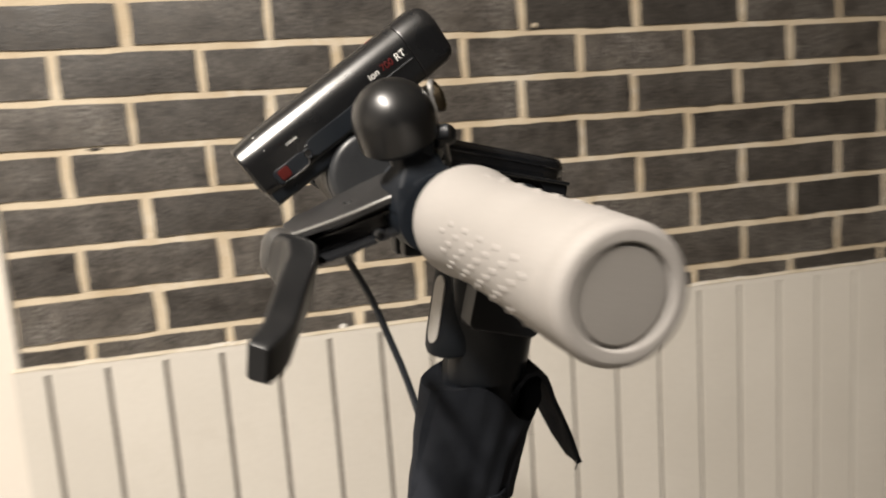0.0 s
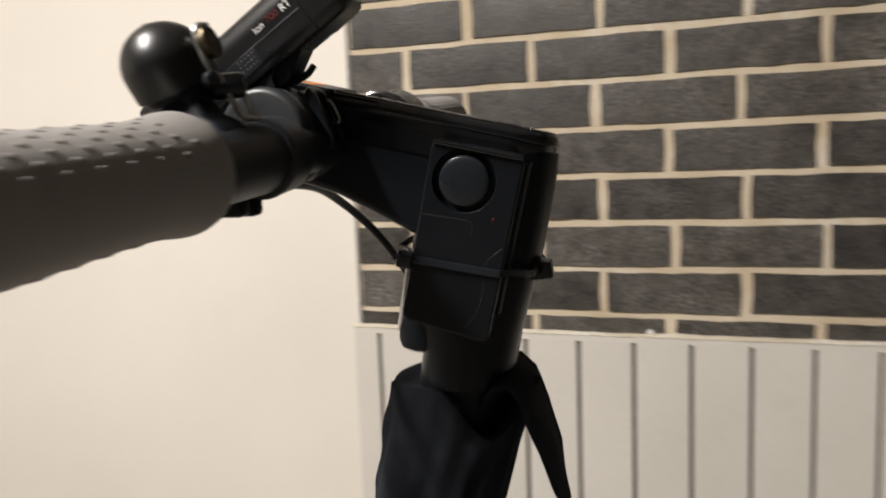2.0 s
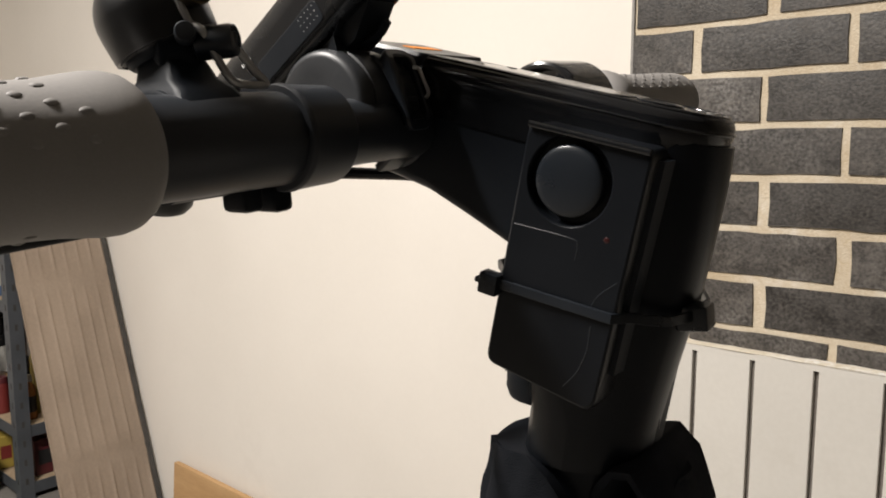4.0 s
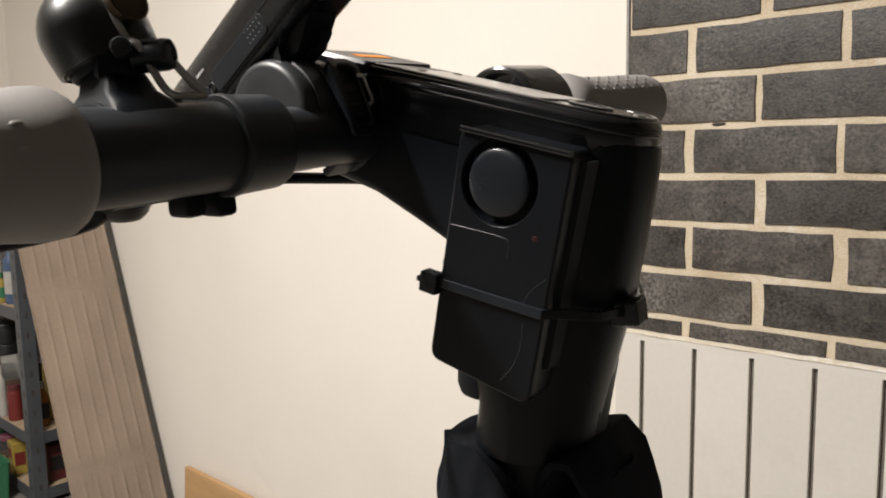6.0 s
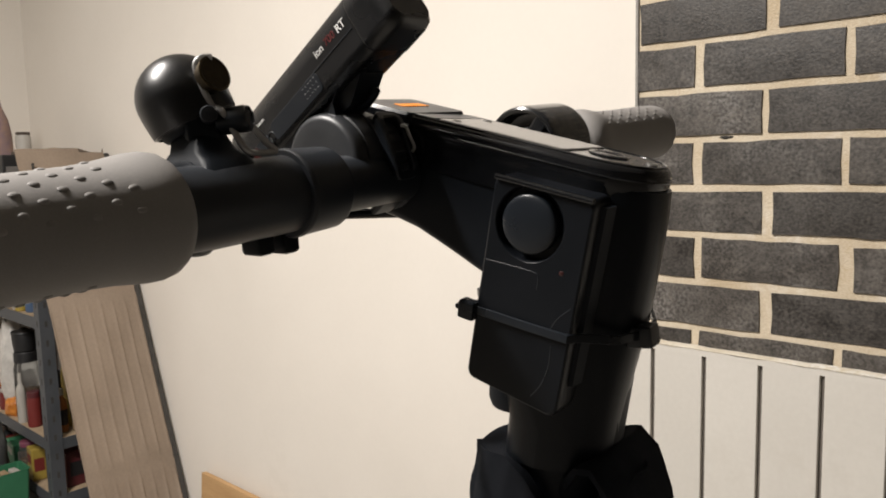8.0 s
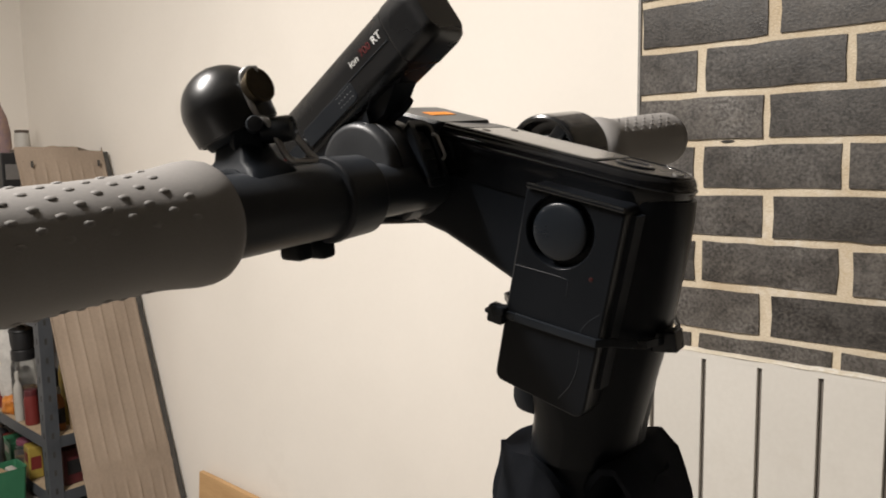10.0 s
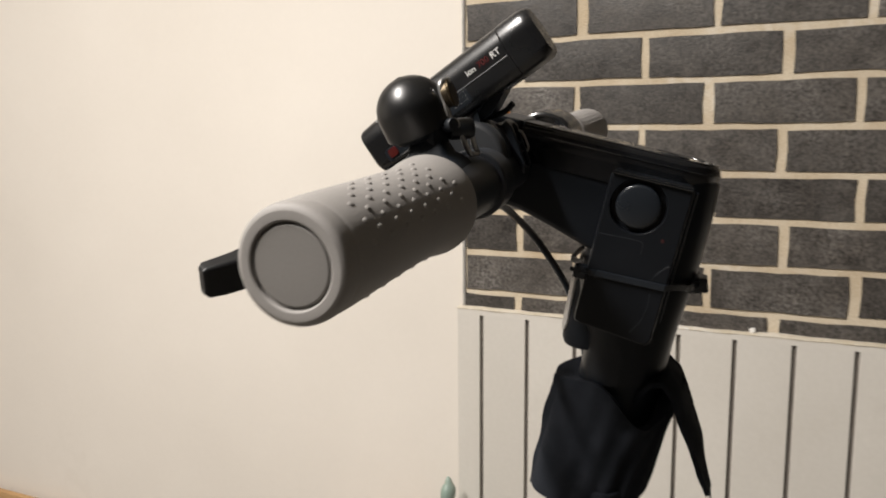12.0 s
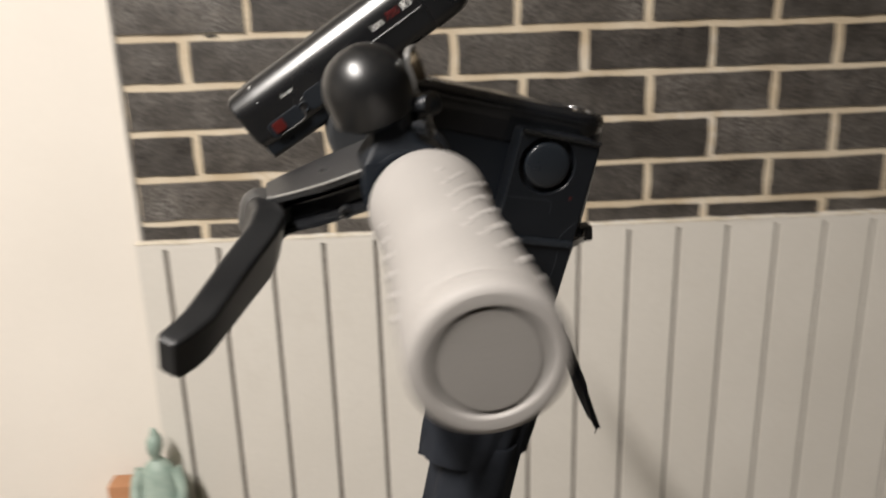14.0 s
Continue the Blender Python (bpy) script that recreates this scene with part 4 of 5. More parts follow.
s0 = 0.0674
for text, ink, gap, bold in (("ion", M_WHITEINK, 0.0019, 0.0), ("700", M_REDINK, 0.0017, 0.0), ("RT", M_WHITEINK, 0.0, 0.00006)):
    s0 += lettering(text, s0, 0.0011, 0.0045, ink, shell, 0.01283, 0.0, bold) + gap
lettering("Lumen", 0.0205, 0.0014, 0.0021, M_WHITEINK, shell, 0.01272)

# mount: foot under the light, strap round the bar
bm = bmesh.new()
loft(bm, [[on_light(s, a, -0.0115 - b) for a, b in ((-0.008, 0), (0.008, 0), (0.007, h), (-0.007, h))] for s, h in ((0.030, 0.002), (0.040, 0.008), (0.066, 0.009), (0.078, 0.003))])
bp("mount_foot", bm, M_PLASTIC, front_light)
bm = bmesh.new()
ribs = [(0.0, 0.0120), (0.0001, 0.0172), (0.0006, 0.0186), (0.0016, 0.0195), (0.0032, 0.0200)]
ribs += [(0.0050, 0.0204), (0.0054, 0.0198), (0.0062, 0.0198), (0.0066, 0.0206), (0.0150, 0.0207), (0.0155, 0.0200), (0.0162, 0.0200), (0.0168, 0.0205)]
spun(bm, (-0.0045, -0.0535, 0.0080), (0, 1, 0), ribs + [(0.0240, 0.0200), (0.0256, 0.0180), (0.0262, 0.0130)], 48)
bp("mount_strap", bm, M_STRAP, front_light, "black rubber bar strap")
bm = bmesh.new()
loft(bm, [[Vector((u, v, w)) for v in (-0.050, -0.034)] + [Vector((u + 0.003, v, w + 0.004)) for v in (-0.034, -0.050)] for u, w in ((0.006, 0.012), (0.0, 0.020), (-0.002, 0.028), (0.002, 0.034))])
bp("mount_neck", bm, M_PLASTIC, front_light)
STRAP_C = Vector((-0.0045, 0.0, 0.0055))


def round_bar(deg, v, r):
    """A point round the handlebar: 0 degrees to the rear, 90 up."""
    return STRAP_C + Vector((r * math.cos(radians(deg)), v, r * math.sin(radians(deg))))


bm = bmesh.new()
loft(bm, [[round_bar(a, -0.0330 + p, 0.0222 + q) for p, q in rounded(0.0120, 0.0032, 0.0012, 3)] for a in range(58, -60, -9)])
band = bp("strap_band", bm, M_STRAP, front_light, "black rubber strap end")
bm = bmesh.new()
frame_rings = []
for off, lift in ((0.0, 0.0), (0.0, 0.0030), (0.0006, 0.0036), (0.0026, 0.0036), (0.0032, 0.0030), (0.0032, 0.0)):
    frame_rings.append([round_bar(20 + b / 0.0225 * 57.3, -0.0320 + a, 0.0238 + lift) for a, b in rounded(0.0150 - 2 * off, 0.0265 - 2 * off, 0.0045 - off * 0.8, 5)])
loft(bm, frame_rings, closed=True)
bp("buckle_frame", bm, M_PLASTIC, front_light, "satin black strap buckle")
bm = bmesh.new()
for a in (0, 11, 22, 33):
    loft(bm, [[round_bar(a + da, v, r) for da, r in ((-2.4, 0.0235), (0.6, 0.0254), (2.4, 0.0235))] for v in (-0.0365, -0.0290)])
bp("strap_teeth", bm, M_STRAP, band)
bm = bmesh.new()
tube(bm, [round_bar(36, -0.0275, 0.0262), round_bar(33, -0.0258, 0.0270), round_bar(24, -0.0264, 0.0272), round_bar(14, -0.0256, 0.0270), round_bar(10, -0.0268, 0.0262)], 0.0007, 8)
bp("buckle_wire", bm, M_WIRE, front_light, "thin bright buckle wire")
bm = bmesh.new()
tube(bm, [on_light(0.060, 0.0, -0.0185), on_light(0.066, 0.001, -0.0215), on_light(0.072, 0.001, -0.0225), on_light(0.077, 0.0015, -0.0215)], 0.0016, 8)
bp("strap_tail", bm, M_RUBBER, front_light)

# ---------------------------------------------------------------- bell
BELL_C, BELL_AX = Vector((-0.0120, -0.1106, 0.0371)), Vector((-0.30, -0.22, 0.93)).normalized()
bell = thing("bicycle_bell", BIKE @ BELL_C, "glossy black dome bell with a spring striker", "bell")
bm = bmesh.new()
R_ = 0.0158
outer = [(-0.0102, R_ * 0.958), (-0.0096, R_ * 0.968), (-0.006, R_ * 0.985), (-0.003, R_ * 0.996)] + [(R_ * 0.98 * math.sin(radians(q)) * 0.98 - 0.001, R_ * math.cos(radians(q))) for q in range(6, 90, 7)] + [(R_ * 0.98 - 0.001, 0.0004)]
inner = [(s - 0.0012, max(r - 0.0013, 0.0002)) for s, r in outer[::-1]]
inner[-1] = (-0.0102, R_ * 0.958 - 0.0013)
spun(bm, BELL_C, BELL_AX, inner[::-1][:1] + outer + inner, 44)
bp("dome", bm, M_BELL, bell, "glossy black dome")
bm = bmesh.new()
spun(bm, BELL_C - BELL_AX * 0.0135, BELL_AX, [(0, 0.0100), (0.0006, 0.0118), (0.0018, 0.0126), (0.0095, 0.0130), (0.0105, 0.0128)], 40)
bp("bell_base", bm, M_RUBBER, bell, "matt black base under the dome")
bm = bmesh.new()
spun(bm, BELL_C - BELL_AX * 0.022, BELL_AX, [(0, 0.0060), (0.004, 0.0062), (0.010, 0.0062), (0.014, 0.0040), (0.030, 0.0030), (0.031, 0.001)], 24)
bp("post", bm, M_PLASTIC, bell)
bm = bmesh.new()
spun(bm, (0, -0.1235, 0), (0, 1, 0), [(0, 0.0135), (0.001, 0.0156), (0.020, 0.0156), (0.021, 0.0135)], 28)
loft(bm, [[Vector((u + a, v + c, w)) for a, c in rounded(wd, ht, 0.003, 2)] for u, v, w, wd, ht in ((-0.001, -0.111, 0.002, 0.030, 0.024), (-0.001, -0.111, 0.0115, 0.029, 0.024), (-0.0015, -0.111, 0.0155, 0.024, 0.020), (-0.003, -0.111, 0.0180, 0.018, 0.017), (-0.0045, -0.111, 0.0235, 0.015, 0.014), (-0.005, -0.111, 0.0245, 0.011, 0.011))])
bp("clamp", bm, M_RUBBER, bell, "", True, 32)
side, up, _ = axes_of(BELL_AX)
STRIKE = Vector((0.0050, -0.1102, 0.0418))
bm = bmesh.new()
spun(bm, STRIKE - Vector((0.003, 0, 0)), Vector((0.941, 0.044, 0.33)), [(0.001, 0.0040), (0.0015, 0.0056), (0.0045, 0.0058), (0.0054, 0.0054), (0.0052, 0.0048), (0.0054, 0.001)], 28)
striker = bp("striker", bm, M_BRASS, bell, "small round aged brass striker")
bm = bmesh.new()
side, up, d = axes_of(Vector((0.941, 0.044, 0.33)))
tube(bm, [STRIKE - Vector((0.003, 0, 0)) + d * 0.0048 + side * (0.0057 * math.cos(q)) + up * (0.0057 * math.sin(q)) for q in [math.pi * k / 9 for k in range(19)]], 0.0006, 6, 2)
bp("striker_rim", bm, M_BRASSRIM, striker, "worn brass rim")
bm = bmesh.new()
spun(bm, (0.0035, -0.1085, 0.0275), (0.85, 0.52, 0.05), [(0, 0.0036), (0.0008, 0.0046), (0.0095, 0.0047), (0.0112, 0.0043), (0.0118, 0.0030)], 24)
bp("hinge_barrel", bm, M_PLASTIC, bell, "black hinge barrel")
bm = bmesh.new()
spun(bm, (0.0046, -0.1128, 0.0298), (0.80, -0.58, 0.12), [(0, 0.0029), (0.0042, 0.0029), (0.0050, 0.0026), (0.0052, 0.0010)], 20)
bp("hinge_bolt", bm, M_BAR, bell, "dull black bolt head")
bm = bmesh.new()
box(bm, (-0.0075, -0.0050, -0.0040), (0.0075, 0.0060, 0.0046), 0.0014, 2, Matrix.Translation((-0.0045, -0.1120, 0.0255)) @ pose(0, 0, 0, 0, 0, -20))
bp("hinge_block", bm, M_RUBBER, bell)
bm = bmesh.new()
tube(bm, [(0.0050, -0.1090, 0.0488), (0.0030, -0.1120, 0.0486), (0.0025, -0.1140, 0.0460), (0.0040, -0.1135, 0.0396), (0.0050, -0.1112, 0.0329), (0.0080, -0.1100, 0.0310), (0.0100, -0.1075, 0.0240), (0.0120, -0.1045, 0.0174), (0.0125, -0.0980, 0.0160), (0.0125, -0.0925, 0.0162), (0.0120, -0.0961, 0.0198), (0.0120, -0.1020, 0.0262), (0.0105, -0.1060, 0.0310)], 0.0012, 8)
bp("spring_wire", bm, M_WIRE, bell, "bent spring wire")

# ---------------------------------------------------------------- things along the white wall
# flattened cardboard box leaning on the shelf's end, beside the wall
CARD = Matrix.Translation((-1.735, 0.0, 0.0)) @ pose(0, 0, 0, 0, -19.8, 0)
bm = bmesh.new()
NU, NV = 70, 64
CW, CH = 0.305, 1.405
CREASES = (0.238, 0.850)
rows_f, rows_b = [], []
for j in range(NV + 1):
    z = CH * j / NV
    f, b = [], []
    near = min(abs(z - c) for c in CREASES)
    for i in range(NU + 1):
        y = -0.012 - CW * i / NU
        # pressed ribs run up the sheet and stop short of the creases
        stop = 0.030 + 0.020 * noise.noise((1, y * 22, 5))
        inside = min(1, max(0, (near - stop) / 0.02)) * min(1, max(0, (CH - 0.06 - z) / 0.03))
        phase = (y + 0.018 + 0.003 * noise.noise((0, y * 6, z * 3))) / 0.0425
        rib = max(0, math.cos(2 * math.pi * phase)) ** 5 * (0.75 + 0.5 * noise.noise((2, round(phase) * 3.1, z * 5)))
        wave = 0.0055 * rib * inside + 0.003 * noise.noise((0, y * 7, z * 5))
        crease = -0.0032 * math.exp(-((near - 0.006) / 0.006) ** 2) + 0.0030 * math.exp(-((near - 0.022) / 0.007) ** 2)
        ragged = (0.006 * noise.noise((0, y * 24, 7)) - (0.016 if -0.10 < y < -0.015 else 0.0)) * j / NV if j == NV else 0.0
        f.append(Vector((wave + crease, y, z + ragged)))
        b.append(Vector((wave + crease - 0.007, y, z + ragged)))
    rows_f.append(f)
    rows_b.append(b)
ring_rows = [f + b[::-1] for f, b in zip(rows_f, rows_b)]
loft(bm, ring_rows)
bent(bm, CARD)
cardboard = thing("cardboard_sheet", (-1.735, -0.15, 0.0), "brown corrugated cardboard sheet leaning beside the wall", "cardboard")
part("sheet", bm, M_CARD, cardboard)
bm = bmesh.new()
box(bm, (-0.012, -0.0118, 0.004), (0.004, 0.006, CH - 0.02), 0.002, 1, CARD)
part("dark_edge", bm, M_CARDEDGE, cardboard, "dark strip along the sheet's wall side")

# plywood board resting against the wall
bm = bmesh.new()
box(bm, (-0.26, -0.009, 0.0), (0.26, 0.009, 0.216), 0.0015, 1, Matrix.Translation((-1.36, -0.022, 0.0)) @ pose(0, 0, 0, -4, 0, 0))
whole("plywood_board", bm, M_PLY, "bare plywood offcut leaning against the white wall", "board")

# small green figurine on a stand, with a terracotta block beside it
bm = bmesh.new()
box(bm, (-0.19, -0.20, 0.0), (0.10, -0.02, 0.30), 0.004)
whole("low_crate", bm, M_PLY, "plain low wooden crate against the panelling", "crate")
bm = bmesh.new()
FIGURE = ((0.299, 0.074, 0.048), (0.320, 0.080, 0.052), (0.352, 0.078, 0.050), (0.380, 0.062, 0.044), (0.405, 0.048, 0.038), (0.435, 0.041, 0.032), (0.462, 0.037, 0.028), (0.482, 0.031, 0.024), (0.492, 0.021, 0.018),
          (0.499, 0.0125, 0.0125), (0.507, 0.0120, 0.0125), (0.514, 0.0160, 0.0165), (0.526, 0.0185, 0.0190), (0.538, 0.0175, 0.0180), (0.547, 0.0130, 0.0135), (0.552, 0.0085, 0.0085), (0.558, 0.0075, 0.0075), (0.564, 0.0045, 0.0045), (0.566, 0.0010, 0.0010))
loft(bm, [[Vector((-0.004 + rx * 0.88 * math.cos(a), -0.078 + ry * math.sin(a), z)) for a in [2 * math.pi * k / 32 for k in range(32)]] for z, rx, ry in FIGURE])
# the folded arms and the lap stand out a little
for x, sx in ((-0.044, 1), (0.038, -1)):
    tube(bm, [(x + 0.010 * sx, -0.080, 0.478), (x - 0.004 * sx, -0.090, 0.440), (x + 0.004 * sx, -0.108, 0.405), (x + 0.030 * sx, -0.122, 0.398)], 0.0125, 12, 5, lambda t: 1.0 - 0.25 * t)
for v in bm.verts:
    v.co += Vector((0.003 * noise.noise(v.co * 30), 0.003 * noise.noise(v.co * 34 + Vector((3, 0, 0))), 0))
whole("green_figurine", bm, M_MINT, "small mint green glazed ceramic figurine", "figurine")
bm = bmesh.new()
box(bm, (-0.120, -0.049, 0.299), (-0.072, -0.002, 0.424), 0.004)
whole("terracotta_pot", bm, M_TERRA, "small square terracotta pot beside the figurine", "pot")

# ---------------------------------------------------------------- steel shelf unit in the corner
SX0, SX1, SY0, SY1, SH = -2.94, -2.175, -0.297, -0.02, 1.20
shelf = thing("shelf_unit", ((SX0 + SX1) / 2, (SY0 + SY1) / 2, 0), "dark grey slotted steel shelf unit crowded with bottles", "shelf")


def post_mesh(sx, sy):
    bm = bmesh.new()
    w, t = 0.047, 0.0025
    sect = [(0, 0), (w * sx, 0), (w * sx, t * sy), (t * sx, t * sy), (t * sx, w * sy), (0, w * sy)]
    loft(bm, [[Vector((a, b, z)) for a, b in sect] for z in (0.0, SH)])
    return bm


for x, sx in ((SX0, 1), (SX1, -1)):
    for y, sy in ((SY0, 1), (SY1, -1)):
        bm = bent(post_mesh(sx, sy), Matrix.Translation((x, y, 0)))
        p = part("post", bm, M_SHELF, shelf, "", False)
        # the posts are not cut: dark plates give the shade of their slots
        for k in range(18):
            z = 0.06 + 0.07 * k
            for lo, hi in (((x + sx * 0.017, y - sy * 0.0006, z), (x + sx * 0.026, y + sy * 0.0004, z + 0.022)), ((x - sx * 0.0006, y + sy * 0.018, z), (x + sx * 0.0004, y + sy * 0.027, z + 0.022))):
                bm = bmesh.new()
                box(bm, lo, hi)
                part("slot", bm, M_CARDEDGE, p, "dark plate standing in for the shade in a keyhole slot", False)
SHELVES = (0.05, 0.26, 0.71, 1.155)
for z in SHELVES:
    bm = bmesh.new()
    for y in (SY0 + 0.003, SY1 - 0.006):
        box(bm, (SX0 + 0.003, y, z - 0.03), (SX1 - 0.003, y + 0.003, z + 0.012))
    for x in (SX0 + 0.003, SX1 - 0.006):
        box(bm, (x, SY0 + 0.006, z - 0.03), (x + 0.003, SY1 - 0.006, z + 0.012))
    part("beam", bm, M_SHELF, shelf, "", False)
    bm = bmesh.new()
    box(bm, (SX0 + 0.007, SY0 + 0.007, z), (SX1 - 0.007, SY1 - 0.007, z + 0.010))
    part("shelf_board", bm, M_SHELFBOARD, shelf, "pale chipboard shelf", False)

GLASS = base_material("clear_jar", (0.90, 0.91, 0.89), 0.06)
GLASS.node_tree.nodes["Principled BSDF"].inputs["Transmission Weight"].default_value = 0.95
GLASS.node_tree.nodes["Principled BSDF"].inputs["IOR"].default_value = 1.2
COLOURS = {"white": (0.437, 0.413, 0.374), "red": (0.162, 0.021, 0.018), "orange": (0.359, 0.133, 0.027), "yellow": (0.343, 0.25, 0.047), "green": (0.039, 0.172, 0.086), "black": (0.014, 0.014, 0.015), "blue": (0.055, 0.094, 0.172), "amber": (0.234, 0.125, 0.039), "grey": (0.156, 0.148, 0.14), "pink": (0.204, 0.06, 0.096), "brown": (0.066, 0.047, 0.035), "dark_red": (0.086, 0.014, 0.017), "tan": (0.328, 0.234, 0.14)}
INK = {k: goods("goods_" + k, c) for k, c in COLOURS.items()}


def bottle(x, y, z, r, h, colour, cap, band=""):
    t = thing("bottle", (x, y, z), f"{colour} plastic bottle with a {cap} cap on the shelf", "bottle", "bottles on the shelf")
    bm = bmesh.new()
    spun(bm, (x, y, z), (0, 0, 1), [(0, r * 0.9), (h * 0.02, r), (h * 0.62, r), (h * 0.72, r * 0.85), (h * 0.80, r * 0.42), (h * 0.86, r * 0.40)], 20)
    part("body", bm, INK[colour], t)
    bm = bmesh.new()
    spun(bm, (x, y, z + h * 0.84), (0, 0, 1), [(0, r * 0.46), (h * 0.13, r * 0.46), (h * 0.16, r * 0.36)], 16)
    part("cap", bm, INK[cap], t, f"{cap} cap")
    if band:
        bm = bmesh.new()
        spun(bm, (x, y, z + h * 0.16), (0, 0, 1), [(0, r * 0.99), (0.001, r * 1.015), (h * 0.36, r * 1.015), (h * 0.362, r * 0.99)], 20)
        part("sticker", bm, INK[band], t, f"{band} paper sticker")


def jar(x, y, z, r, h, colour, lid):
    t = thing("jar", (x, y, z), f"{colour} jar with a {lid.replace('_', ' ')} lid on the shelf", "jar", "jars on the shelf")
    bm = bmesh.new()
    spun(bm, (x, y, z), (0, 0, 1), [(0, r * 0.92), (h * 0.04, r), (h * 0.75, r), (h * 0.84, r * 0.86), (h * 0.87, r * 0.86)], 22)
    part("body", bm, INK[colour] if colour != "clear" else GLASS, t)
    if colour == "clear":
        bm = bmesh.new()
        spun(bm, (x, y, z + h * 0.03), (0, 0, 1), [(0, r * 0.80), (h * 0.02, r * 0.90), (h * 0.38, r * 0.90), (h * 0.42, r * 0.60), (h * 0.43, 0.001)], 20)
        part("contents", bm, INK["amber"], t, "brown contents")
    bm = bmesh.new()
    spun(bm, (x, y, z + h * 0.85), (0, 0, 1), [(0, r * 0.92), (h * 0.13, r * 0.92), (h * 0.15, r * 0.86)], 20)
    part("lid", bm, INK[lid], t, f"{lid.replace('_', ' ')} lid")


def carton(x, y, z, w, d, h, colour, turn=0.0, lid="white"):
    t = thing("carton", (x, y, z), f"{colour.replace('_', ' ')} card packet on the shelf", "packet", "packets on the shelf")
    bm = bmesh.new()
    m = Matrix.Translation((x, y, z)) @ pose(0, 0, 0, 0, 0, turn)
    box(bm, (-w / 2, -d / 2, 0), (w / 2, d / 2, h), 0.003, 1, m)
    part("body", bm, INK[colour], t)
    bm = bmesh.new()
    box(bm, (w / 2 - 0.0005, -d * 0.36, h * 0.3), (w / 2 + 0.0012, d * 0.36, h * 0.7), 0, 1, m)
    part("front_panel", bm, INK[lid], t, f"{lid} printed panel", False)
    bm = bmesh.new()
    box(bm, (-w * 0.34, -d / 2 - 0.0012, h * 0.52), (w * 0.30, -d / 2 + 0.0005, h * 0.80), 0, 1, m)
    part("side_panel", bm, INK[lid], t, f"{lid} printed panel", False)


def soft_bag(name, x, y, z, rx, ry, h, material, label, seed):
    """A crumpled bag or cloth that has slumped where it lies."""
    bm = bmesh.new()
    bmesh.ops.create_icosphere(bm, subdivisions=4, radius=1.0)
    for v in bm.verts:
        p = v.co.copy()
        k = 1 + 0.22 * noise.noise(p * 1.7 + Vector((seed, 0, 0))) + 0.16 * abs(noise.noise(p * 4.2 + Vector((0, seed, 0)))) - 0.10 * abs(noise.noise(p * 9 + Vector((0, 0, seed))))
        v.co = Vector((x + p.x * rx * k, y + p.y * ry * k, z + h * max(0.0, 0.42 + 0.58 * p.z * k)))
    return whole(name, bm, material, label, "bag")


M_FILM = grained("white_film", (0.50, 0.48, 0.45), (0.66, 0.64, 0.60), 22, 0.28, 0.4, 0.3, 90)
M_ORANGEBAG = grained("orange_film", (0.40, 0.12, 0.02), (0.62, 0.24, 0.04), 40, 0.3, 0.45, 0.3, 90)


# what shows best: the near corner of the two middle shelves
z0, z1, z2, z3 = [z + 0.0105 for z in SHELVES]
jar(-2.535, -0.232, z1, 0.047, 0.270, "clear", "black")
pot = thing("black_pot", (-2.535, -0.232, z1 + 0.2705), "black round pot stacked on a glass jar", "pot")
bm = bmesh.new()
spun(bm, (-2.535, -0.232, z1 + 0.2705), (0, 0, 1), [(0, 0.034), (0.004, 0.039), (0.030, 0.043), (0.062, 0.044), (0.070, 0.041)], 28)
part("pot_body", bm, INK["black"], pot)
bm = bmesh.new()
spun(bm, (-2.535, -0.232, z1 + 0.3400), (0, 0, 1), [(0, 0.046), (0.005, 0.047), (0.010, 0.044), (0.014, 0.020), (0.022, 0.012), (0.024, 0.004)], 28)
part("lid", bm, INK["black"], pot)
bottle(-2.490, -0.275, z1, 0.017, 0.195, "white", "white")
jar(-2.410, -0.258, z1, 0.026, 0.135, "red", "dark_red")
soft_bag("orange_bag", -2.625, -0.262, z1, 0.040, 0.030, 0.070, M_ORANGEBAG, "crumpled orange plastic bag on the shelf", 3.1)
soft_bag("white_bag", -2.715, -0.215, z1, 0.060, 0.055, 0.400, M_FILM, "crumpled white plastic bag on the shelf", 7.7)
bottle(-2.310, -0.165, z1, 0.024, 0.320, "yellow", "red", "yellow")
bottle(-2.260, -0.214, z1, 0.0195, 0.165, "orange", "white", "black")
carton(-2.232, -0.175, z1, 0.020, 0.026, 0.180, "tan", 4, "white")
jar(-2.365, -0.200, z1, 0.030, 0.210, "black", "black")
carton(-2.235, -0.130, z1, 0.050, 0.040, 0.290, "dark_red", 3, "yellow")
bottle(-2.425, -0.268, z2, 0.022, 0.110, "yellow", "green", "green")
bottle(-2.470, -0.262, z2, 0.022, 0.190, "white", "blue", "blue")
carton(-2.250, -0.205, z2, 0.060, 0.060, 0.190, "black", 2, "brown")
bottle(-2.365, -0.250, z2, 0.024, 0.230, "blue", "white", "white")
carton(-2.600, -0.245, z2, 0.120, 0.080, 0.200, "grey", -5, "white")
carton(-2.270, -0.185, z0, 0.095, 0.090, 0.135, "dark_red", 3, "black")
carton(-2.420, -0.262, z0, 0.070, 0.050, 0.125, "yellow", -6, "red")
carton(-2.640, -0.235, z0, 0.130, 0.100, 0.095, "green", -6, "white")
jar(-2.530, -0.250, z0, 0.036, 0.120, "clear", "pink")
carton(-2.430, -0.276, z3, 0.150, 0.076, 0.138, "black", 1, "grey")
carton(-2.500, -0.205, z3, 0.055, 0.036, 0.152, "brown", 4, "grey")
jar(-2.470, -0.196, z3 + 0.1525, 0.027, 0.072, "white", "brown")

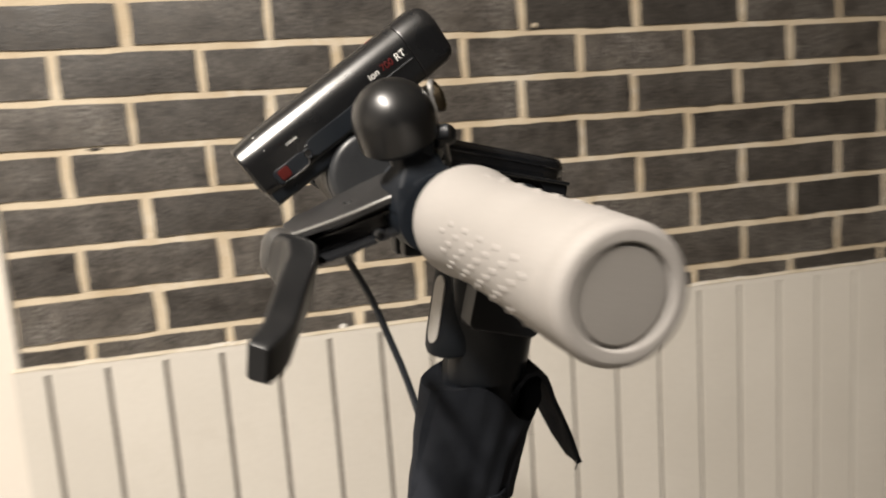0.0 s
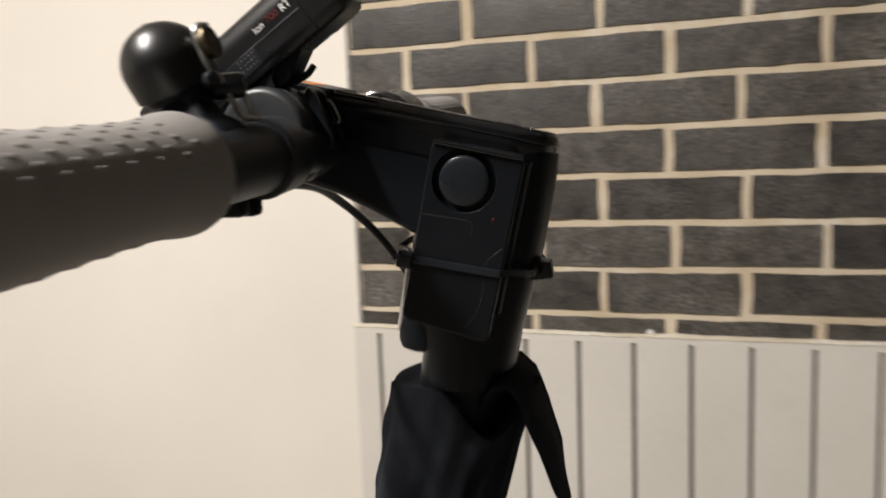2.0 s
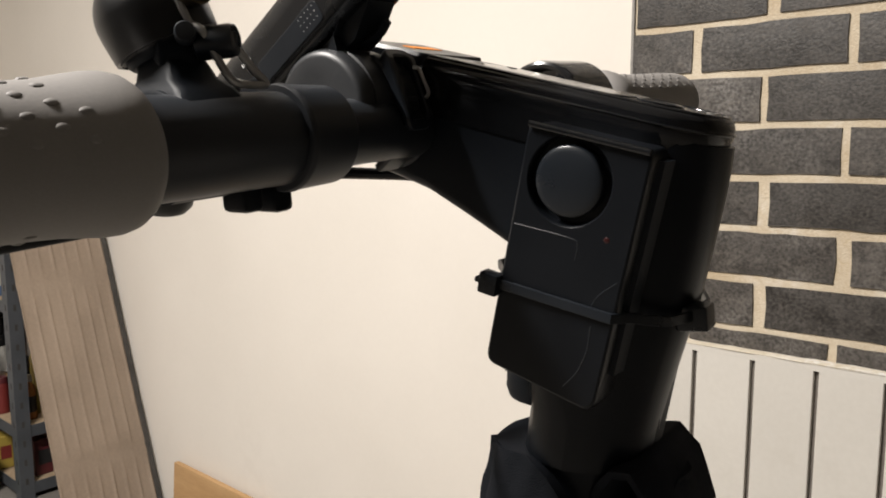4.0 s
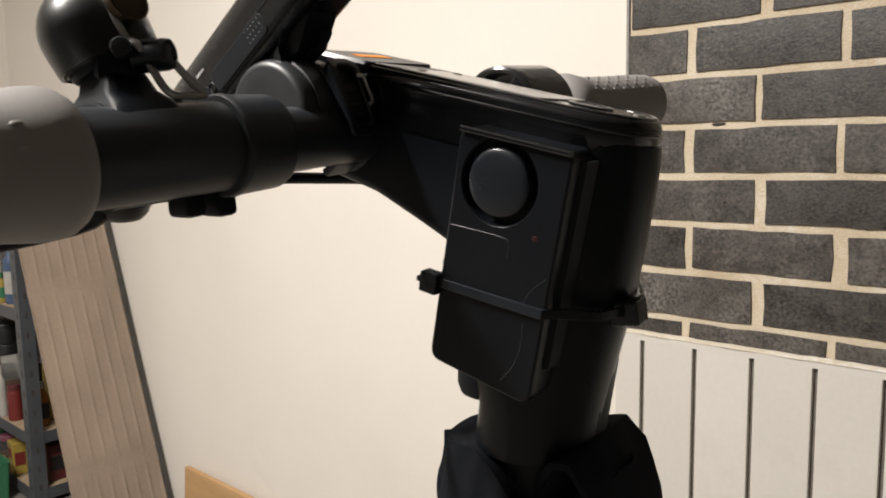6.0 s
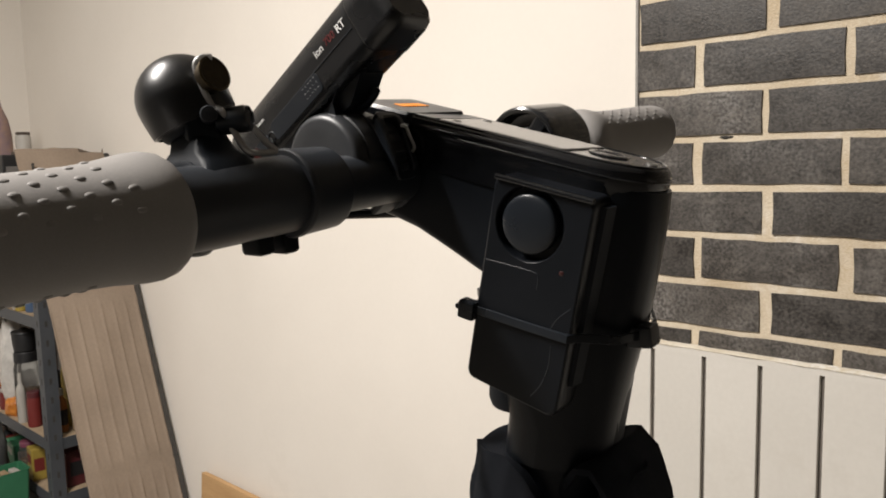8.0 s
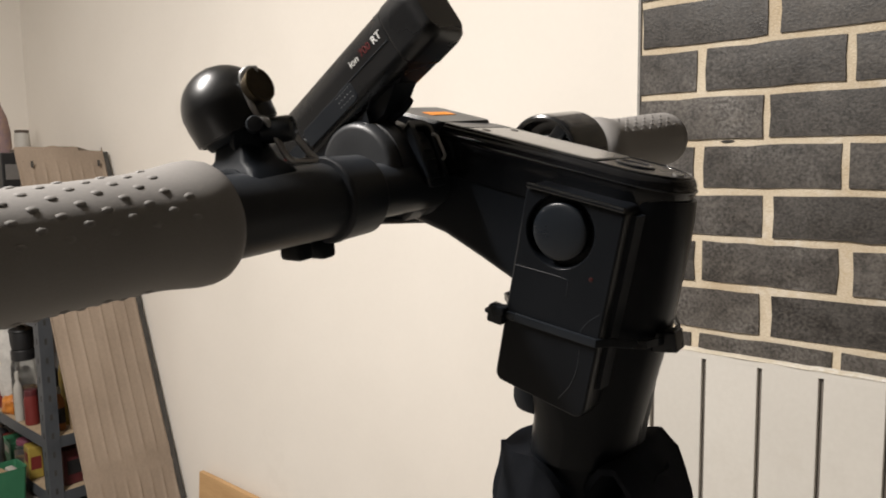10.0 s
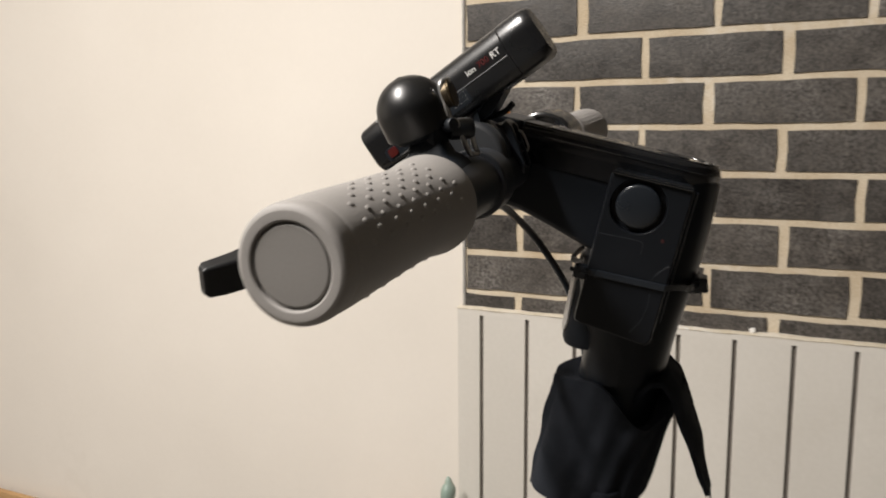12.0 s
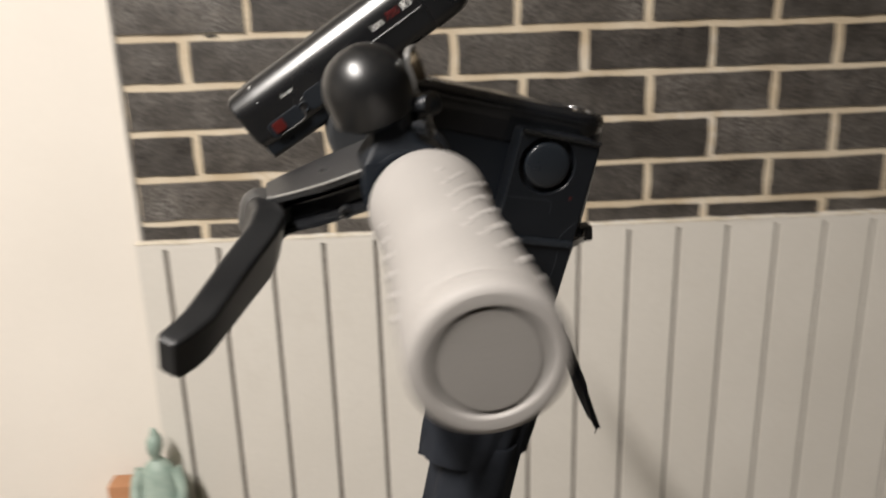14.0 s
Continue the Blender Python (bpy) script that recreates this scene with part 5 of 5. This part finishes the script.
# purple rag heaped on the top board
bm = bmesh.new()
spun(bm, (-2.655, -0.218, z3), (0, 0, 1), [(0, 0.046), (0.06, 0.047), (0.15, 0.043), (0.22, 0.037), (0.28, 0.029), (0.33, 0.019), (0.37, 0.011), (0.385, 0.003)], 28)
for v in bm.verts:
    q = v.co * 18
    v.co += Vector((0.020 * noise.noise(q), 0.018 * noise.noise(q + Vector((7, 0, 0))), 0.012 * noise.noise(q + Vector((0, 9, 0))) if v.co.z > z3 + 0.03 else 0))
whole("cloth_bag", bm, grained("purple_cloth", (0.17, 0.12, 0.16), (0.30, 0.20, 0.14), 16, 0.9, None, 0.3, 200), "purple and brown cloth bag slumped on the shelf", "bag")

# things on the floor before the shelf
soft_bag("dark_bag", -2.500, -0.385, 0.0, 0.060, 0.050, 0.330, grained("dark_bag_film", (0.020, 0.022, 0.022), (0.06, 0.06, 0.058), 18, 0.25, 0.4, 0.2, 120), "dark grey plastic bag on the floor by the shelf", 5.3)
tray = thing("plastic_tray", (-2.360, -0.400, 0.0), "green plastic tray with packets, on the floor", "tray")
bm = bmesh.new()
loft(bm, [[Vector((-2.360 + a * k, -0.400 + c * k, z)) for a, c in rounded(0.11, 0.15, 0.012)] for z, k in ((0.0, 0.86), (0.145, 1.0), (0.150, 1.04), (0.150, 0.96), (0.020, 0.84))])
part("tray_body", bm, INK["green"], tray)
for y, c in ((-0.435, "pink"), (-0.395, "tan"), (-0.360, "white")):
    carton(-2.360, y, 0.0205, 0.065, 0.026, 0.118, c, 4, "white")

rnd = random.Random(4)
mix = ("white", "red", "orange", "yellow", "black", "amber", "grey", "blue", "green", "brown")
for z in (z0, z1, z2):
    # tall dark packets along the back, small goods in front of them
    for x in (-2.30, -2.42, -2.54, -2.66, -2.78, -2.88):
        carton(x, -0.066, z, 0.095, 0.062, (0.13 if z == z0 else 0.24) + 0.06 * rnd.random(), rnd.choice(("black", "brown", "brown", "grey", "dark_red")), rnd.uniform(-4, 4), rnd.choice(("grey", "tan", "red", "white")))
    for x in (-2.735, -2.805, -2.875):
        for y in (-0.250, -0.170):
            kind, c, c2 = rnd.random(), rnd.choice(mix), rnd.choice(mix)
            r = 0.024 + 0.007 * rnd.random()
            h = 0.10 + 0.07 * rnd.random()
            if kind < 0.5:
                bottle(x, y, z, r, h, c, c2, rnd.choice(("", "white", "yellow", "red")))
            else:
                jar(x, y, z, r, h * 0.7, rnd.choice(("clear", "red", "amber", "white")), c2)

# ---------------------------------------------------------------- batten lamp that lights the room
lamp = thing("batten_lamp", (LAMP[0], LAMP[1], CEIL_Z), "long white batten lamp under the ceiling, switched on", "ceiling lamp")
bm = bmesh.new()
box(bm, (LAMP[0] - 0.07, LAMP[1] - 0.60, LAMP[2] + 0.01), (LAMP[0] + 0.07, LAMP[1] + 0.60, CEIL_Z), 0.008)
part("housing", bm, M_CEIL, lamp)

HOLE, BLOB = (0.1690, 1.2850), (0.9868, 1.4613)
# a dark lump for the shade in a broken-out bed joint, and a blob of mortar standing proud
bm = bmesh.new()
bmesh.ops.create_icosphere(bm, subdivisions=2, radius=1.0)
for v in bm.verts:
    v.co = Vector((HOLE[0] + v.co.x * 0.0125, 0.0040 + v.co.y * 0.0022, HOLE[1] - 0.0022 + v.co.z * 0.0026)) + Vector((0.002, 0, 0.0012)) * noise.noise(v.co * 4)
whole("joint_hole_shade", bm, M_CARDEDGE, "dark lump standing in for the shade of a broken-out joint", "mark")
bm = bmesh.new()
bmesh.ops.create_icosphere(bm, subdivisions=2, radius=1.0)
for v in bm.verts:
    v.co = Vector((BLOB[0] + v.co.x * 0.006, 0.002 + v.co.y * 0.005, BLOB[1] + v.co.z * 0.0055)) * (1 + 0.001 * noise.noise(v.co * 5))
whole("mortar_blob", bm, M_MORTAR, "small proud blob of cream mortar", "mortar")

# ---------------------------------------------------------------- bricks, one by one
PITCH, COURSE, BED_0 = 0.240, 0.0835, 1.448
BRICK_H, BRICK_L = 0.0705, 0.2235
rb = random.Random(11)


def brick_mesh(length, height):
    """A brick's front: an uneven outline, a slightly rough face and short returns."""
    bm = bmesh.new()
    nx, nz = (6 if length > 0.15 else 3), 2
    grid = []
    for j in range(nz + 1):
        row = []
        for i in range(nx + 1):
            x, z = length * (i / nx - 0.5), height * (j / nz - 0.5)
            if i in (0, nx):
                x += rb.uniform(-0.0016, 0.0016)
            if j in (0, nz):
                z += rb.uniform(-0.0014, 0.0014)
            rim = i in (0, nx) or j in (0, nz)
            row.append(bm.verts.new((x, (0.0012 if rim else -0.0004) + rb.uniform(-0.0002, 0.0002), z)))
        grid.append(row)
    for j in range(nz):
        for i in range(nx):
            bm.faces.new((grid[j][i], grid[j][i + 1], grid[j + 1][i + 1], grid[j + 1][i]))
    rim = grid[0] + [grid[j][nx] for j in range(1, nz + 1)] + grid[nz][::-1][1:] + [grid[j][0] for j in range(nz - 1, 0, -1)]
    back = [bm.verts.new((v.co.x, 0.012, v.co.z)) for v in rim]
    for a in range(len(rim)):
        b = (a + 1) % len(rim)
        bm.faces.new((rim[a], back[a], back[b], rim[b]))
    me = bpy.data.meshes.new("brick")
    bmesh.ops.recalc_face_normals(bm, faces=bm.faces[:])
    bm.to_mesh(me)
    bm.free()
    me.materials.append(M_BRICK)
    me.shade_smooth()
    me.set_sharp_from_angle(angle=radians(40))
    return me


fulls = [brick_mesh(BRICK_L, BRICK_H) for _ in range(7)]
halves = [brick_mesh(0.108, BRICK_H) for _ in range(4)]
SHIFT = {1: 0.0, 2: -0.007, 3: -0.003, 4: 0.002, 5: 0.007, 6: 0.004, 7: -0.001}
for course in range(-16, 8):
    z = BED_0 - COURSE * (course - 0.5)
    if z + BRICK_H / 2 > CEIL_Z:
        continue
    odd = course % 2
    dx = SHIFT.get(course, rb.uniform(-0.005, 0.005))
    if odd:
        ob = new("brick", rb.choice(halves))
        ob.location = (0.0575 + dx * 0.5, 0.0, z)
        ob.parent = brick_wall
    for k in range(17):
        x = (0.24 if odd else 0.12) + PITCH * k + (dx if k else dx * 0.5)
        if x + BRICK_L / 2 > X_RIGHT - 0.003:
            continue
        ob = new("brick", rb.choice(fulls))
        ob.location = (x + rb.uniform(-0.002, 0.002), rb.uniform(-0.0008, 0.0012), z + rb.uniform(-0.0012, 0.0012))
        ob.rotation_euler = (0, radians(rb.uniform(-0.35, 0.35)), 0)
        ob.parent = brick_wall
